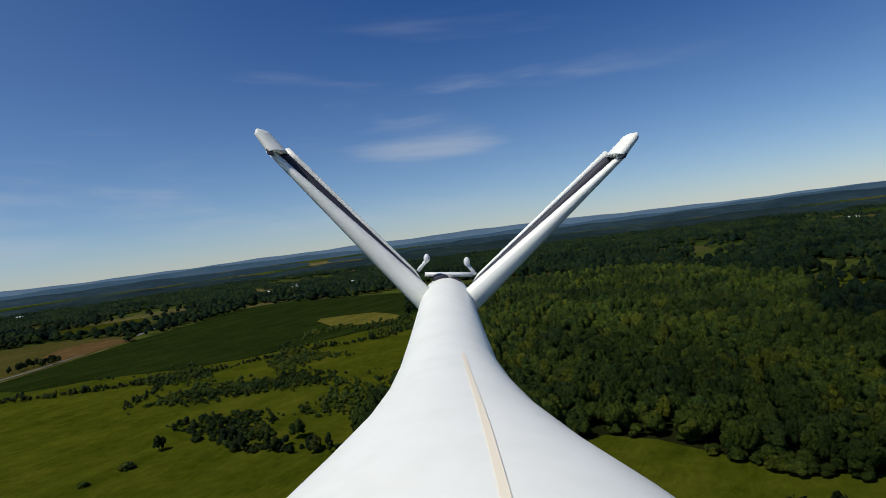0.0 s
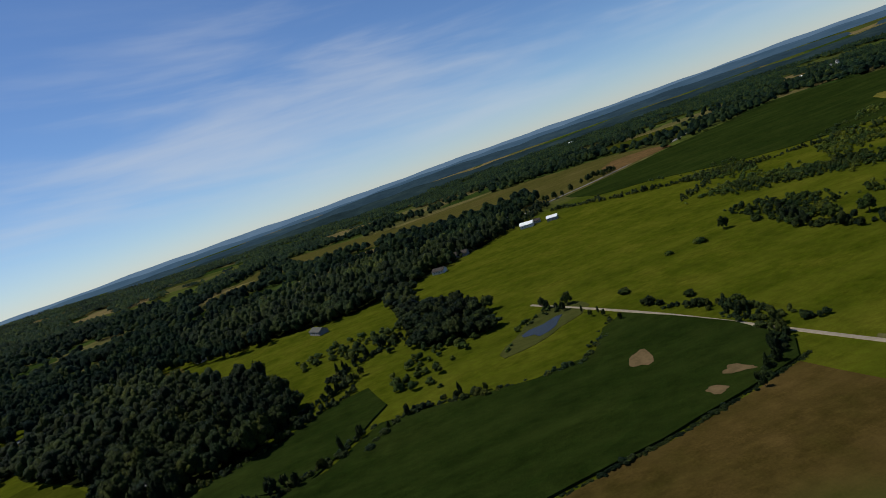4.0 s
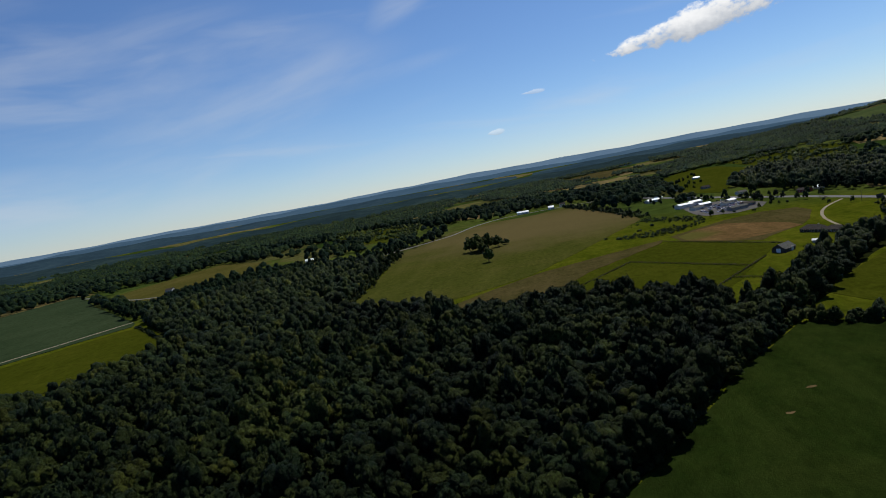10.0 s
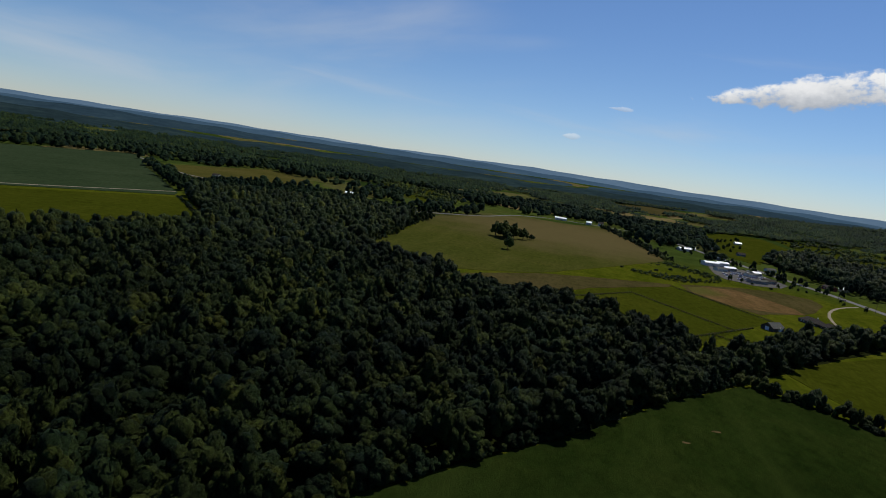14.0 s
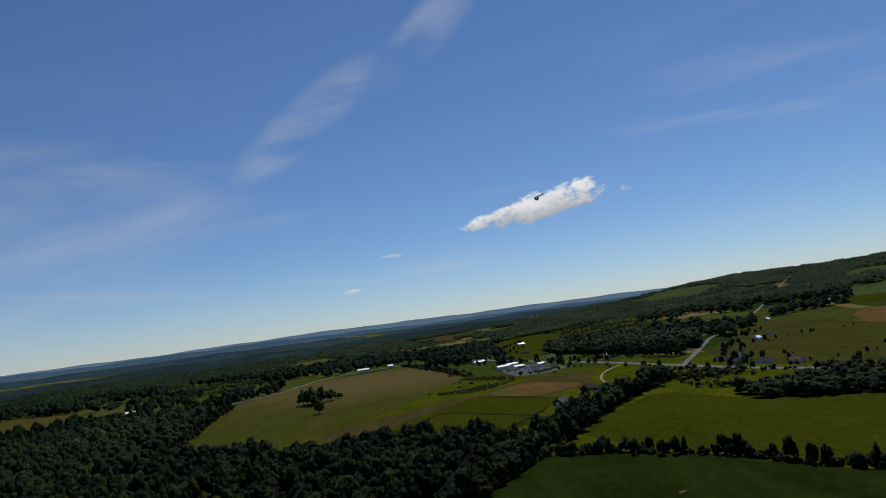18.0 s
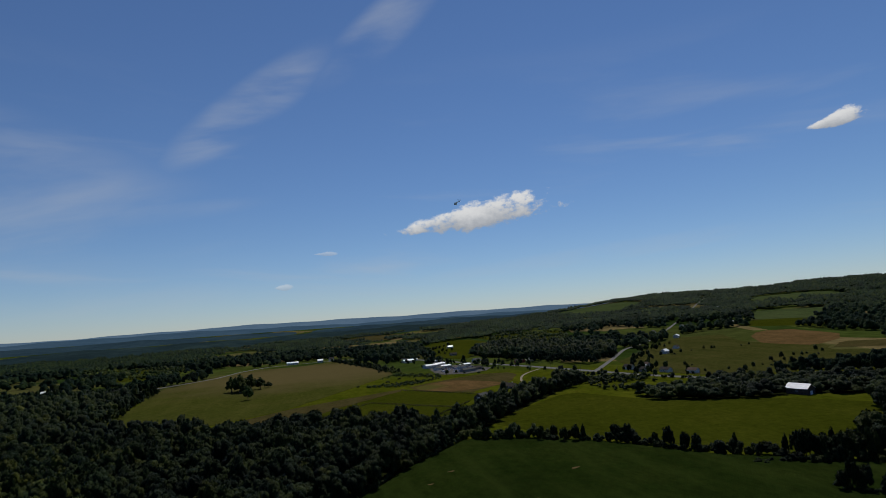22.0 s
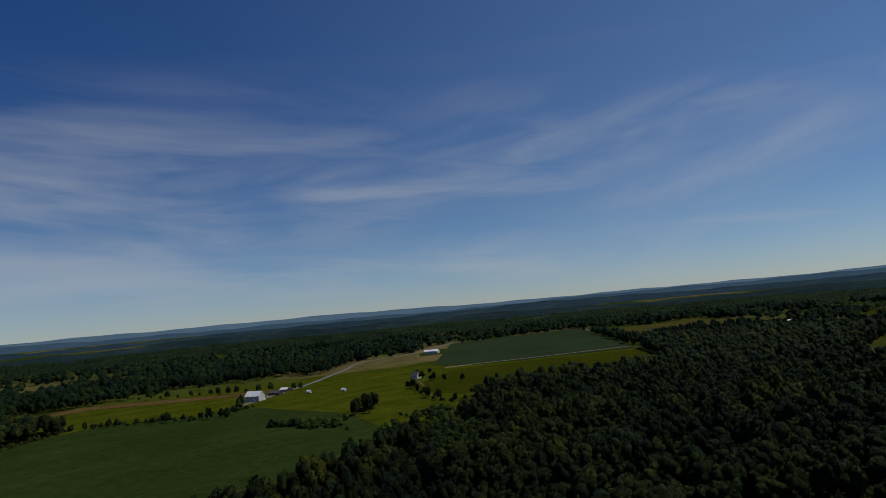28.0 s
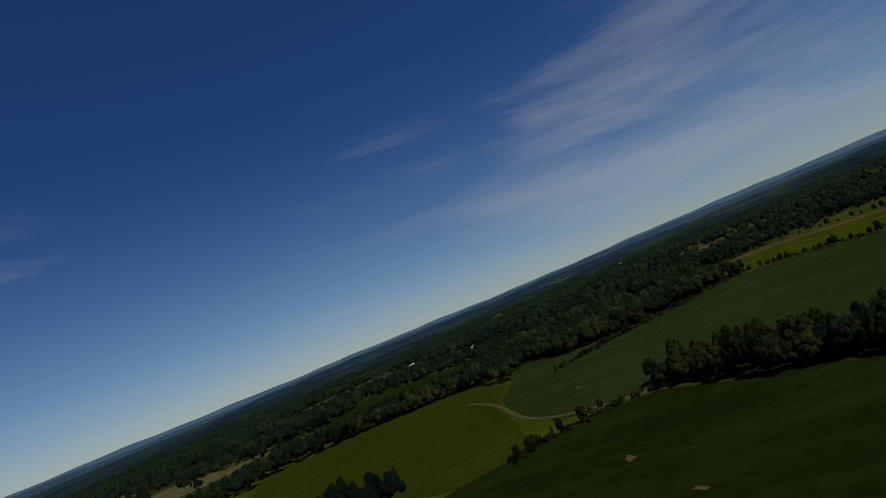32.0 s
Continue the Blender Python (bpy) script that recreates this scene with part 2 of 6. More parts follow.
def grassland(name, dark, mid, light, rows=None, turn=0.0, patch=0.02, bump=0.5, streaks=0.35, spot=None, parcels=False):
    """Grass or crop: broad patches, fine grain, and drill rows where there are some."""
    m = Nodes(name, 0.95, 0.0)
    base = m.ramp(m.noise(patch, 5.0, 0.6), (0.3, dark), (0.5, mid), (0.72, light))
    fine = m.mix(0.45, m.noise(1.2, 6.0, 0.78), m.noise(0.22, 5.0, 0.7, m.place((1.0, 0.5, 1.0), turn)))
    c = m.mix(1.0, base, m.ramp(fine, (0.34, (0.20, 0.22, 0.20)), (0.66, (0.80, 0.78, 0.78))), "MULTIPLY")
    c = m.mix(1.0, c, m.ramp(m.noise(0.4, 3.0, 0.6, m.place((1.0, 0.45, 1.0), turn)), (0.32, (0.70, 0.72, 0.70)), (0.68, (1.32, 1.30, 1.25))), "MULTIPLY")
    c = m.mix(m.noise(0.12, 3.0), c, m.mix(0.5, c, light), "MIX")
    streak = m.noise(0.05, 4.0, 0.6, m.place((1.0, 0.18, 1.0), turn + 0.5))
    c = m.mix(m.ramp(streak, (0.45, (0, 0, 0)), (0.75, (streaks, streaks, streaks))), c, light)
    if spot:
        x, y, wide, tone = spot
        far = m.n.new("ShaderNodeVectorMath")
        far.operation = "DISTANCE"
        m.l.new(m.place((1, 1, 0)), far.inputs[0])
        far.inputs[1].default_value = (x, y, 0)
        near = m.n.new("ShaderNodeMath")
        near.operation = "MULTIPLY_ADD"
        m.l.new(m.noise(0.012, 4.0, 0.6), near.inputs[0])
        near.inputs[1].default_value = wide * 1.1
        m.l.new(far.outputs["Value"], near.inputs[2])
        edge = m.n.new("ShaderNodeMapRange")
        edge.interpolation_type = "SMOOTHSTEP"
        edge.inputs["From Min"].default_value, edge.inputs["From Max"].default_value = wide * 2.0, wide * 0.95
        m.l.new(near.outputs[0], edge.inputs["Value"])
        c = m.mix(edge.outputs[0], c, m.mix(0.75, c, tone))
    if parcels:
        cells = m.n.new("ShaderNodeTexVoronoi")
        cells.distance = "CHEBYCHEV"
        cells.inputs["Scale"].default_value = 0.0062
        cells.inputs["Randomness"].default_value = 0.75
        m.l.new(m.place((1.0, 0.7, 0.0), 0.45), cells.inputs["Vector"])
        pick = m.n.new("ShaderNodeSeparateColor")
        m.l.new(cells.outputs["Color"], pick.inputs[0])
        tones = m.ramp(pick.outputs[0], (0.0, (0.016, 0.030, 0.006)), (0.25, (0.030, 0.046, 0.009)), (0.5, (0.050, 0.064, 0.012)), (0.68, (0.040, 0.048, 0.012)), (0.82, (0.085, 0.076, 0.026)), (0.95, (0.125, 0.098, 0.04)))
        tones = m.mix(1.0, tones, m.ramp(m.noise(0.03, 5.0, 0.7), (0.3, (0.65, 0.65, 0.65)), (0.7, (1.3, 1.3, 1.3))), "MULTIPLY")
        far = m.n.new("ShaderNodeVectorMath")
        far.operation = "LENGTH"
        m.l.new(m.place((1, 1, 0)), far.inputs[0])
        out = m.n.new("ShaderNodeMapRange")
        out.inputs["From Min"].default_value, out.inputs["From Max"].default_value = 720.0, 860.0
        m.l.new(far.outputs["Value"], out.inputs["Value"])
        c = m.mix(out.outputs[0], c, tones)
    height = fine
    if rows:
        w = m.waves(rows, m.place((1, 1, 1), turn), 1.2)
        c = m.mix(0.025, c, m.ramp(w, (0.2, dark), (0.8, light)))
    m.colour(c).bump(height, bump, 0.8)
    return m.mat


MEADOW = grassland("meadow_grass", (0.021, 0.042, 0.002), (0.046, 0.070, 0.003), (0.100, 0.104, 0.010), bump=0.9, streaks=0.35, patch=0.028, parcels=True)
CORN = grassland("corn_leaves", (0.0066, 0.0158, 0.0032), (0.0126, 0.0262, 0.0044), (0.027, 0.039, 0.0078), 0.10, 0.6, 0.02, 1.2, streaks=0.6)
HAY = grassland("hay_grass", (0.030, 0.041, 0.003), (0.040, 0.052, 0.004), (0.060, 0.066, 0.007), None, 0.0, 0.012, 0.3, streaks=0.15)
PASTURE = grassland("pasture_grass", (0.044, 0.052, 0.009), (0.066, 0.068, 0.012), (0.10, 0.084, 0.025), None, 0.0, 0.009, 0.3, streaks=0.3)
HILL_PASTURE = grassland("hill_pasture_grass", (0.036, 0.052, 0.007), (0.050, 0.063, 0.009), (0.078, 0.076, 0.018), None, 0.0, 0.008, 0.3, streaks=0.3, spot=(20, 960, 230, (0.092, 0.070, 0.030)))
CLOVER = grassland("clover_leaves", (0.016, 0.034, 0.007), (0.026, 0.047, 0.010), (0.042, 0.062, 0.016), None, 0.0, 0.012, 0.5)
SOY = grassland("soybean_leaves", (0.020, 0.037, 0.016), (0.030, 0.049, 0.022), (0.044, 0.064, 0.030), 0.1, 1.1, 0.01, 0.5, streaks=0.2)
DRY = grassland("dry_mown_grass", (0.030, 0.031, 0.005), (0.052, 0.039, 0.009), (0.090, 0.060, 0.018), None, 0.0, 0.045, 0.15, spot=(110, -55, 28, (0.05, 0.056, 0.012)))
TAN = grassland("dry_stubble", (0.072, 0.056, 0.017), (0.112, 0.070, 0.026), (0.16, 0.098, 0.040), 0.1, 0.5, 0.03, 0.15, spot=(150, 600, 26, (0.055, 0.062, 0.012)))
STRIP = grassland("old_grass", (0.040, 0.042, 0.011), (0.058, 0.052, 0.016), (0.088, 0.070, 0.027), None, 0.0, 0.02, 0.3)
# Grass of the far slopes, its distance haze mixed into the colour.
HILL_GRASS_HAZED = grassland("hill_grass", (0.036, 0.060, 0.018), (0.052, 0.078, 0.025), (0.078, 0.098, 0.036), None, 0.0, 0.01, 0.3)
ROUGH = grassland("rough_grass", (0.030, 0.042, 0.008), (0.046, 0.054, 0.011), (0.075, 0.070, 0.020), None, 0.0, 0.012, 0.4)
MUSTARD = grassland("yellowed_crop", (0.05, 0.062, 0.010), (0.10, 0.10, 0.016), (0.18, 0.155, 0.03), 0.06, -0.6, 0.03, 0.3)


def foliage(name, dark, mid, light, gloss=0.05):
    """Leaves: tone by boss, by crown and by stand, with leafy relief."""
    m = Nodes(name, 0.62, gloss)
    cells = m.n.new("ShaderNodeTexVoronoi")
    cells.inputs["Scale"].default_value = 0.095
    m.l.new(m.place((1, 1, 0.2)), cells.inputs["Vector"])
    split = m.n.new("ShaderNodeSeparateColor")
    m.l.new(cells.outputs["Color"], split.inputs[0])
    yellow = (light[0] * 1.5, light[1] * 1.25, light[2] * 0.7)
    blue = (mid[0] * 0.85, mid[1] * 1.05, mid[2] * 2.0)
    by_tree = m.ramp(split.outputs[0], (0.0, dark), (0.25, blue), (0.5, mid), (0.85, light), (0.97, yellow))
    by_boss = m.ramp(m.island(), (0.0, dark), (0.5, mid), (1.0, light))
    fine = m.mix(0.5, m.noise(2.4, 5.0, 0.75), m.noise(0.8, 4.0, 0.65))
    c = m.mix(0.4, by_tree, by_boss)
    c = m.mix(0.75, c, m.ramp(fine, (0.40, (0.06, 0.08, 0.06)), (0.60, (0.92, 0.92, 0.86))), "OVERLAY")
    stand = m.ramp(m.noise(0.011, 3.0, 0.5), (0.35, (0.52, 0.58, 0.56)), (0.65, (1.42, 1.34, 0.95)))
    m.colour(m.mix(1.0, c, stand, "MULTIPLY")).bump(m.noise(1.1, 6.0, 0.8), 2.2, 1.0)
    return m.mat


LEAVES = foliage("broad_leaves", (0.0045, 0.010, 0.0045), (0.0155, 0.0265, 0.008), (0.041, 0.054, 0.014))
LEAVES_LIGHT = foliage("young_leaves", (0.012, 0.022, 0.004), (0.028, 0.046, 0.008), (0.056, 0.074, 0.014))
LEAVES_MIXED = foliage("mixed_leaves", (0.007, 0.014, 0.004), (0.020, 0.033, 0.008), (0.042, 0.056, 0.013))
# Blue haze is painted into the base colour of these far leaves.
LEAVES_HAZED = foliage("far_leaves", (0.0055, 0.0125, 0.007), (0.0112, 0.0225, 0.0115), (0.022, 0.035, 0.0155), 0.015)
BARK = Nodes("bark", 0.95, 0.1)
BARK.colour(BARK.ramp(BARK.noise(3.0, 5.0), (0.3, (0.06, 0.045, 0.03)), (0.7, (0.14, 0.11, 0.08))))
BARK = BARK.mat


# ======== geometry helpers ========
def mesh_from(name, verts, faces):
    """A mesh from arrays: faces all of one size."""
    verts, faces = np.asarray(verts, np.float32), np.asarray(faces, np.int32)
    me = bpy.data.meshes.new(name)
    n, k = faces.shape
    me.vertices.add(len(verts))
    me.vertices.foreach_set("co", verts.ravel())
    me.loops.add(n * k)
    me.loops.foreach_set("vertex_index", faces.ravel())
    me.polygons.add(n)
    me.polygons.foreach_set("loop_start", np.arange(0, n * k, k, dtype=np.int32))
    me.update(calc_edges=True)
    return me


def part(name, bm, material, parent=None, label=""):
    """Links a bmesh as one mesh object, under a thing or a part."""
    me = bpy.data.meshes.new(name)
    bm.to_mesh(me)
    bm.free()
    me.materials.append(material)
    ob = new(name, me)
    if parent:
        ob.parent = parent
    return tagged(ob, label)


def thing(name, at, label, category, group="", turn=0.0, kind=""):
    ob = new(name)
    ob.matrix_world = pose(*at, 0, 0, turn)
    return tagged(ob, label, category, group, kind)


def inside(px, py, poly):
    """Which of the points lie in a polygon."""
    px, py = np.asarray(px, float), np.asarray(py, float)
    hit = np.zeros(px.shape, bool)
    for (x0, y0), (x1, y1) in zip(poly, poly[1:] + poly[:1]):
        cross = (y0 > py) != (y1 > py)
        hit ^= cross & (px < (x1 - x0) * (py - y0) / (y1 - y0 + 1e-12) + x0)
    return hit


def step(a, b, v):
    s = np.clip((np.asarray(v, float) - a) / (b - a), 0, 1)
    return s * s * (3 - 2 * s)


def height(x, y):
    """The lie of the land: level round the airfield, a long wooded ridge to the north-east, a rim of hills far off."""
    x, y = np.asarray(x, float), np.asarray(y, float)
    r, yaw = np.hypot(x, y), np.degrees(np.arctan2(-x, y))
    ridge = 122 * step(900, 3100, r) * np.exp(-(((yaw + 45) / 26) ** 2))
    ridge *= 1 + 0.06 * np.sin(yaw * 0.35) + 0.05 * np.sin(x / 300) * np.cos(y / 260)
    rim = 58 * step(2700, 4100, r)
    roll = 5 * np.sin(x / 330 + 1) * np.sin(y / 410) * step(700, 1500, r)
    return np.maximum(ridge + roll, rim)


# ======== ground ========
def build_ground():
    rings = [0] + [40 * 1.085**i for i in range(0, 60) if 40 * 1.085**i < 4300] + [4450]
    spokes = 180
    a = np.linspace(0, 2 * np.pi, spokes, endpoint=False)
    xs, ys = [0.0], [0.0]
    for r in rings[1:]:
        xs += list(r * np.cos(a))
        ys += list(r * np.sin(a))
    xs, ys = np.array(xs), np.array(ys)
    verts = np.c_[xs, ys, height(xs, ys)]
    tris = [(0, 1 + j, 1 + (j + 1) % spokes) for j in range(spokes)]
    for i in range(len(rings) - 2):
        p, q = 1 + i * spokes, 1 + (i + 1) * spokes
        for j in range(spokes):
            k = (j + 1) % spokes
            tris += [(p + j, q + j, q + k), (p + j, q + k, p + k)]
    me = mesh_from("ground", verts, tris)
    me.materials.append(MEADOW)
    return tagged(new("ground", me), "rolling green meadow ground reaching the hills", "ground", kind="structure")


build_ground()


def build_far_hills():
    """Rows of hills on the skyline, with haze painted in as a glow that turns bluer with distance, so far off that they
    do not shift.
    """
    spokes = 720
    # Glow colours that hold the haze, paler and bluer row by row.
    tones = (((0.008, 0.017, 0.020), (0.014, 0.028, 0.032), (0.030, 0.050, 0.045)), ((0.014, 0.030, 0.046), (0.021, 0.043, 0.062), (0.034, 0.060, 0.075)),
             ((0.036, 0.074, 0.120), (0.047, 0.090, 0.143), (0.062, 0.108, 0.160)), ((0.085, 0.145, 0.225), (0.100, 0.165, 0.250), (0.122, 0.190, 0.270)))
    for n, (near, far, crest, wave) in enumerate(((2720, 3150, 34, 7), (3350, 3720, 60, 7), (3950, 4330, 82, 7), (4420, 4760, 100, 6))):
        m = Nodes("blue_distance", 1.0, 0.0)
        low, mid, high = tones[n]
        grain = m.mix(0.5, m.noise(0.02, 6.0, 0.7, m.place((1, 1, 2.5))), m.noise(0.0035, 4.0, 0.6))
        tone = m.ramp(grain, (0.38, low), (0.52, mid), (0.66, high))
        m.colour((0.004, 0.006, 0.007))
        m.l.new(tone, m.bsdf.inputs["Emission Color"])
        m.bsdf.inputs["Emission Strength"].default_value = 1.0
        verts, quads = [], []
        for i in range(spokes):
            a = 2 * math.pi * i / spokes
            y = math.degrees(math.atan2(-math.cos(a), math.sin(a)))
            top = crest + wave * (math.sin(a * 5 + 0.6 + n * 2) + 0.6 * math.sin(a * 13 + 2 + n) + 0.45 * math.sin(a * 37 + n * 3) + 0.25 * math.sin(a * 90 + n))
            if n == 3:
                top += 14 * math.exp(-(((y - 75) / 26) ** 2)) + 16 * math.exp(-(((y + 150) / 13) ** 2)) + 8 * math.exp(-(((y + 5) / 30) ** 2)) + 12 * math.exp(-(((y + 110) / 22) ** 2))
            base = float(height(near * math.cos(a), near * math.sin(a))) - 5
            for r, h in ((near, base), ((near + far) / 2, base + (top - base) * 0.66), (far, top), (far + 90, top - 25)):
                verts.append((r * math.cos(a), r * math.sin(a), h))
            for k in range(3):
                p, q = i * 4 + k, (i + 1) % spokes * 4 + k
                quads.append((p, q, q + 1, p + 1))
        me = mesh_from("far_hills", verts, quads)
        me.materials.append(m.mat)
        tagged(new("backdrop", me), ("wooded land far off with dark blue-green painted haze", "wooded hills far off with blue painted haze", "hills near the skyline with blue painted haze", "hills along the skyline with pale blue painted haze")[n], "hills", kind="structure")


build_far_hills()


# ======== fields ========
from mathutils.geometry import delaunay_2d_cdt


def sheet(name, poly, material, label, category="field", lift=0.12, gap=30.0, kind="structure"):
    """A sheet of crop or grass that lies on the land, with a skirt round its edge."""
    rim = []
    for (x0, y0), (x1, y1) in zip(poly, poly[1:] + poly[:1]):
        n = max(1, int(math.hypot(x1 - x0, y1 - y0) / gap))
        rim += [(x0 + (x1 - x0) * i / n, y0 + (y1 - y0) * i / n) for i in range(n)]
    rim = [((3 * a[0] + b[0]) / 4, (3 * a[1] + b[1]) / 4) for a, b in zip(rim, rim[1:] + rim[:1])]
    rim = [q for a, b in zip(rim, rim[1:] + rim[:1]) for q in (a, ((a[0] + b[0]) / 2, (a[1] + b[1]) / 2))]
    sway = min(1.8, gap * 0.05 + 0.15)
    rim = [(x + sway * noise.noise((x * 0.09, y * 0.09, 1.0)), y + sway * noise.noise((x * 0.09, y * 0.09, 7.0))) for x, y in rim]
    lo, hi = np.min(rim, 0), np.max(rim, 0)
    gx, gy = np.meshgrid(np.arange(lo[0], hi[0], gap), np.arange(lo[1], hi[1], gap))
    gx, gy = gx.ravel() + 0.37, gy.ravel() + 0.41
    keep = inside(gx, gy, rim)
    pts = rim + list(zip(gx[keep], gy[keep]))
    out = delaunay_2d_cdt([Vector(p) for p in pts], [], [list(range(len(rim)))], 1, 0.01)
    co, faces = np.array([tuple(v) for v in out[0]]), out[2]
    z = height(co[:, 0], co[:, 1]) + lift
    bm = bmesh.new()
    top = [bm.verts.new((x, y, h)) for (x, y), h in zip(co, z)]
    for f in faces:
        bm.faces.new([top[i] for i in f])
    bmesh.ops.recalc_face_normals(bm, faces=bm.faces)
    if sum(f.normal.z for f in bm.faces) < 0:
        bmesh.ops.reverse_faces(bm, faces=bm.faces)
    edges = [e for e in bm.edges if e.is_boundary]
    low = bmesh.ops.extrude_edge_only(bm, edges=edges)
    bmesh.ops.translate(bm, verts=[v for v in low["geom"] if isinstance(v, bmesh.types.BMVert)], vec=(0, 0, -lift - 0.3))
    ob = part(name, bm, material)
    return tagged(ob, label, category, kind=kind)


CORN_FIELD = [(-30, -66), (-48, -35), (-58, 0), (-61, 22), (-50, 52), (-40, 70), (-25, 92), (3, 131), (25, 159), (48, 188), (68, 222), (95, 255), (119, 284), (126, 289), (156, 275), (189, 249), (227, 183), (279, 140), (287, 120), (258, 88), (252, 71),
              (289, 46), (284, 23), (268, -20), (260, -53), (308, -87), (250, -108), (214, -112), (199, -108), (193, -80), (187, -50), (184, -20), (182, 5), (181, 23), (183, 40), (185, 54), (172, 61), (154, 59), (145, 61), (141, 77), (144, 110), (141, 133), (127, 138), (110, 134), (109, 100), (109, 71), (108, 16), (97, -18), (88, -36), (62, -40), (30, -57), (10, -68)]
CORN_EAST = [(279, 141), (299, 127), (315, 92), (352, 47), (314, 32), (290, 47), (254, 72), (259, 88), (288, 120)]
AIRFIELD = [(197, -106), (191, -80), (185, -50), (182, -20), (180, 5), (179, 23), (181, 40), (183, 52), (171, 59), (153, 57), (143, 59), (139, 76), (142, 110), (139, 131), (126, 136), (112, 132), (111, 100), (111, 71), (110, 16), (99, -18), (90, -38), (86, -62), (100, -90), (124, -101)]
BARN_FIELD = [(155, 325), (163, 350), (246, 432), (270, 450), (307, 350), (384, 310), (422, 265), (360, 196), (290, 160), (262, 172), (232, 210), (192, 254)]
TREE_FIELD = [(-165, 455), (-172, 560), (-198, 880), (-100, 1150), (0, 1140), (66, 1210), (122, 960), (146, 810), (60, 640), (0, 525), (-72, 458), (-138, 447)]
BROWN_STRIP = [(-73, 435), (0, 523), (128, 606), (126, 590), (29, 475), (25, 425), (-53, 392)]
FENCED_FIELD = [(29, 470), (127, 592), (196, 500), (152, 430), (120, 373), (100, 350), (31, 408)]
TAN_FIELD = [(136, 601), (191, 656), (221, 622), (249, 568), (214, 553), (184, 526), (146, 567)]
TAN_MARGIN = [(128, 607), (196, 664), (239, 692), (282, 691), (287, 655), (250, 572), (201, 538), (196, 512), (144, 567)]
SOY_FIELD = [(-640, 370), (-800, 520), (-1000, 700), (-930, 1070), (-700, 830), (-448, 590), (-563, 392)]
WEST_HAY = [(-372, 205), (-469, 200), (-560, 352), (-440, 575), (-290, 425), (-330, 305)]
VILLAGE_FIELD = [(-760, 960), (-720, 1270), (-520, 1110), (-482, 858), (-535, 700)]
SMALL_WEST = [(-427, 69), (-402, 98), (-290, 72), (-219, -12), (-250, -60), (-380, -20)]
FARM_FIELD = [(-596, -62), (-543, 9), (-534, 70), (-399, 97), (-280, 68), (-254, 22), (-219, -14), (-221, -50), (-211, -94), (-226, -125), (-244, -150), (-250, -185), (-232, -205), (-226, -229), (-256, -256), (-344, -299), (-424, -306), (-496, -340), (-516, -308), (-466, -262), (-476, -215), (-552, -122)]
SOUTH_FIELD = [(-19, -142), (-43, -120), (-79, -96), (-107, -71), (-125, -65), (-139, -75), (-159, -90), (-182, -115), (-196, -145), (-226, -176), (-226, -200), (-202, -234), (-150, -300), (-60, -260), (-10, -180)]
STREAK_FIELD = [(115, -95), (134, -146), (111, -160), (92, -166), (74, -174), (58, -179), (39, -158), (24, -128), (8, -88), (28, -62), (60, -45)]
GLADES = [[(680, 178), (705, 130), (639, 126), (656, 170)], [(612, 246), (632, 220), (575, 199), (576, 226)], [(867, 442), (903, 375), (800, 347), (783, 396)], [(1139, 334), (1327, 326), (1640, 229), (1141, 209), (1097, 296)]]
CROP_SOUTH = [(815, -272), (870, -385), (940, -530), (1000, -700), (1050, -858), (900, -930), (737, -954), (600, -780), (493, -610), (533, -494), (553, -430), (599, -375), (676, -340), (713, -284)]
YELLOW_PATCH = [(695, -660), (622, -707), (542, -671), (506, -612), (597, -593)]
ROAD_FIELD = [(1642, 219), (1558, 64), (1364, -84), (1330, -300), (1238, -440), (966, -240), (1030, -89), (1058, -130), (1213, 122), (1273, 132)]
EAST_FIELD = [(420, 520), (445, 680), (560, 810), (737, 983), (830, 960), (747, 790), (811, 753), (770, 640), (720, 600), (778, 499), (700, 430), (620, 420), (541, 440), (470, 440), (436, 470)]
EAST_OPEN = [(400, 500), (437, 690), (560, 830), (737, 990), (880, 1060), (1000, 1030), (969, 801), (870, 678), (863, 542), (778, 480), (640, 420), (541, 440), (440, 430)]
EAST_TAN = [(760, 660), (752, 757), (823, 870), (900, 940), (950, 920), (930, 780), (865, 715)]
EAST_STRIP = [(745, 612), (825, 676), (930, 612), (905, 556), (840, 540)]
LOW_SLOPE = [(955, 1030), (1040, 1130), (1125, 1030), (1025, 915)]
HILL_FIELD = [(1000, 2420), (1268, 2385), (1330, 2200), (1277, 1951), (1072, 1760), (971, 1800), (1000, 2100)]
HILL_SLOPE = [(1330, 1440), (1435, 1600), (1500, 1674), (1617, 1490), (1574, 1345), (1490, 1290), (1392, 1400)]
HILL_FOOT = [(1100, 1195), (1174, 1293), (1285, 1160), (1223, 1077), (1128, 1014), (1045, 1140)]
NORTH_FIELD = [(115, 2550), (280, 2700), (400, 2600), (440, 2400), (396, 2288), (273, 2170), (165, 2260)]
NORTH_SCRUB = [(485, 1300), (505, 1640), (634, 1675), (717, 1474), (627, 1232), (545, 1060), (495, 1160)]
NORTH_LANE = [(262, 1140), (300, 1480), (400, 1660), (472, 1600), (470, 1300), (400, 1180), (330, 1045), (300, 960), (270, 1010)]
YARD_WOOD = [(335, 955), (372, 872), (415, 815), (483, 752), (545, 876), (534, 1030), (492, 1150), (474, 1270), (404, 1180), (335, 1045)]
WEST_SCRUB = [(-582, 1615), (-277, 1451), (-218, 1059), (-348, 1160)]
ROAD_TAN = [(899, -398), (914, -425), (950, -538), (1020, -545), (1060, -480), (1000, -425), (930, -380)]
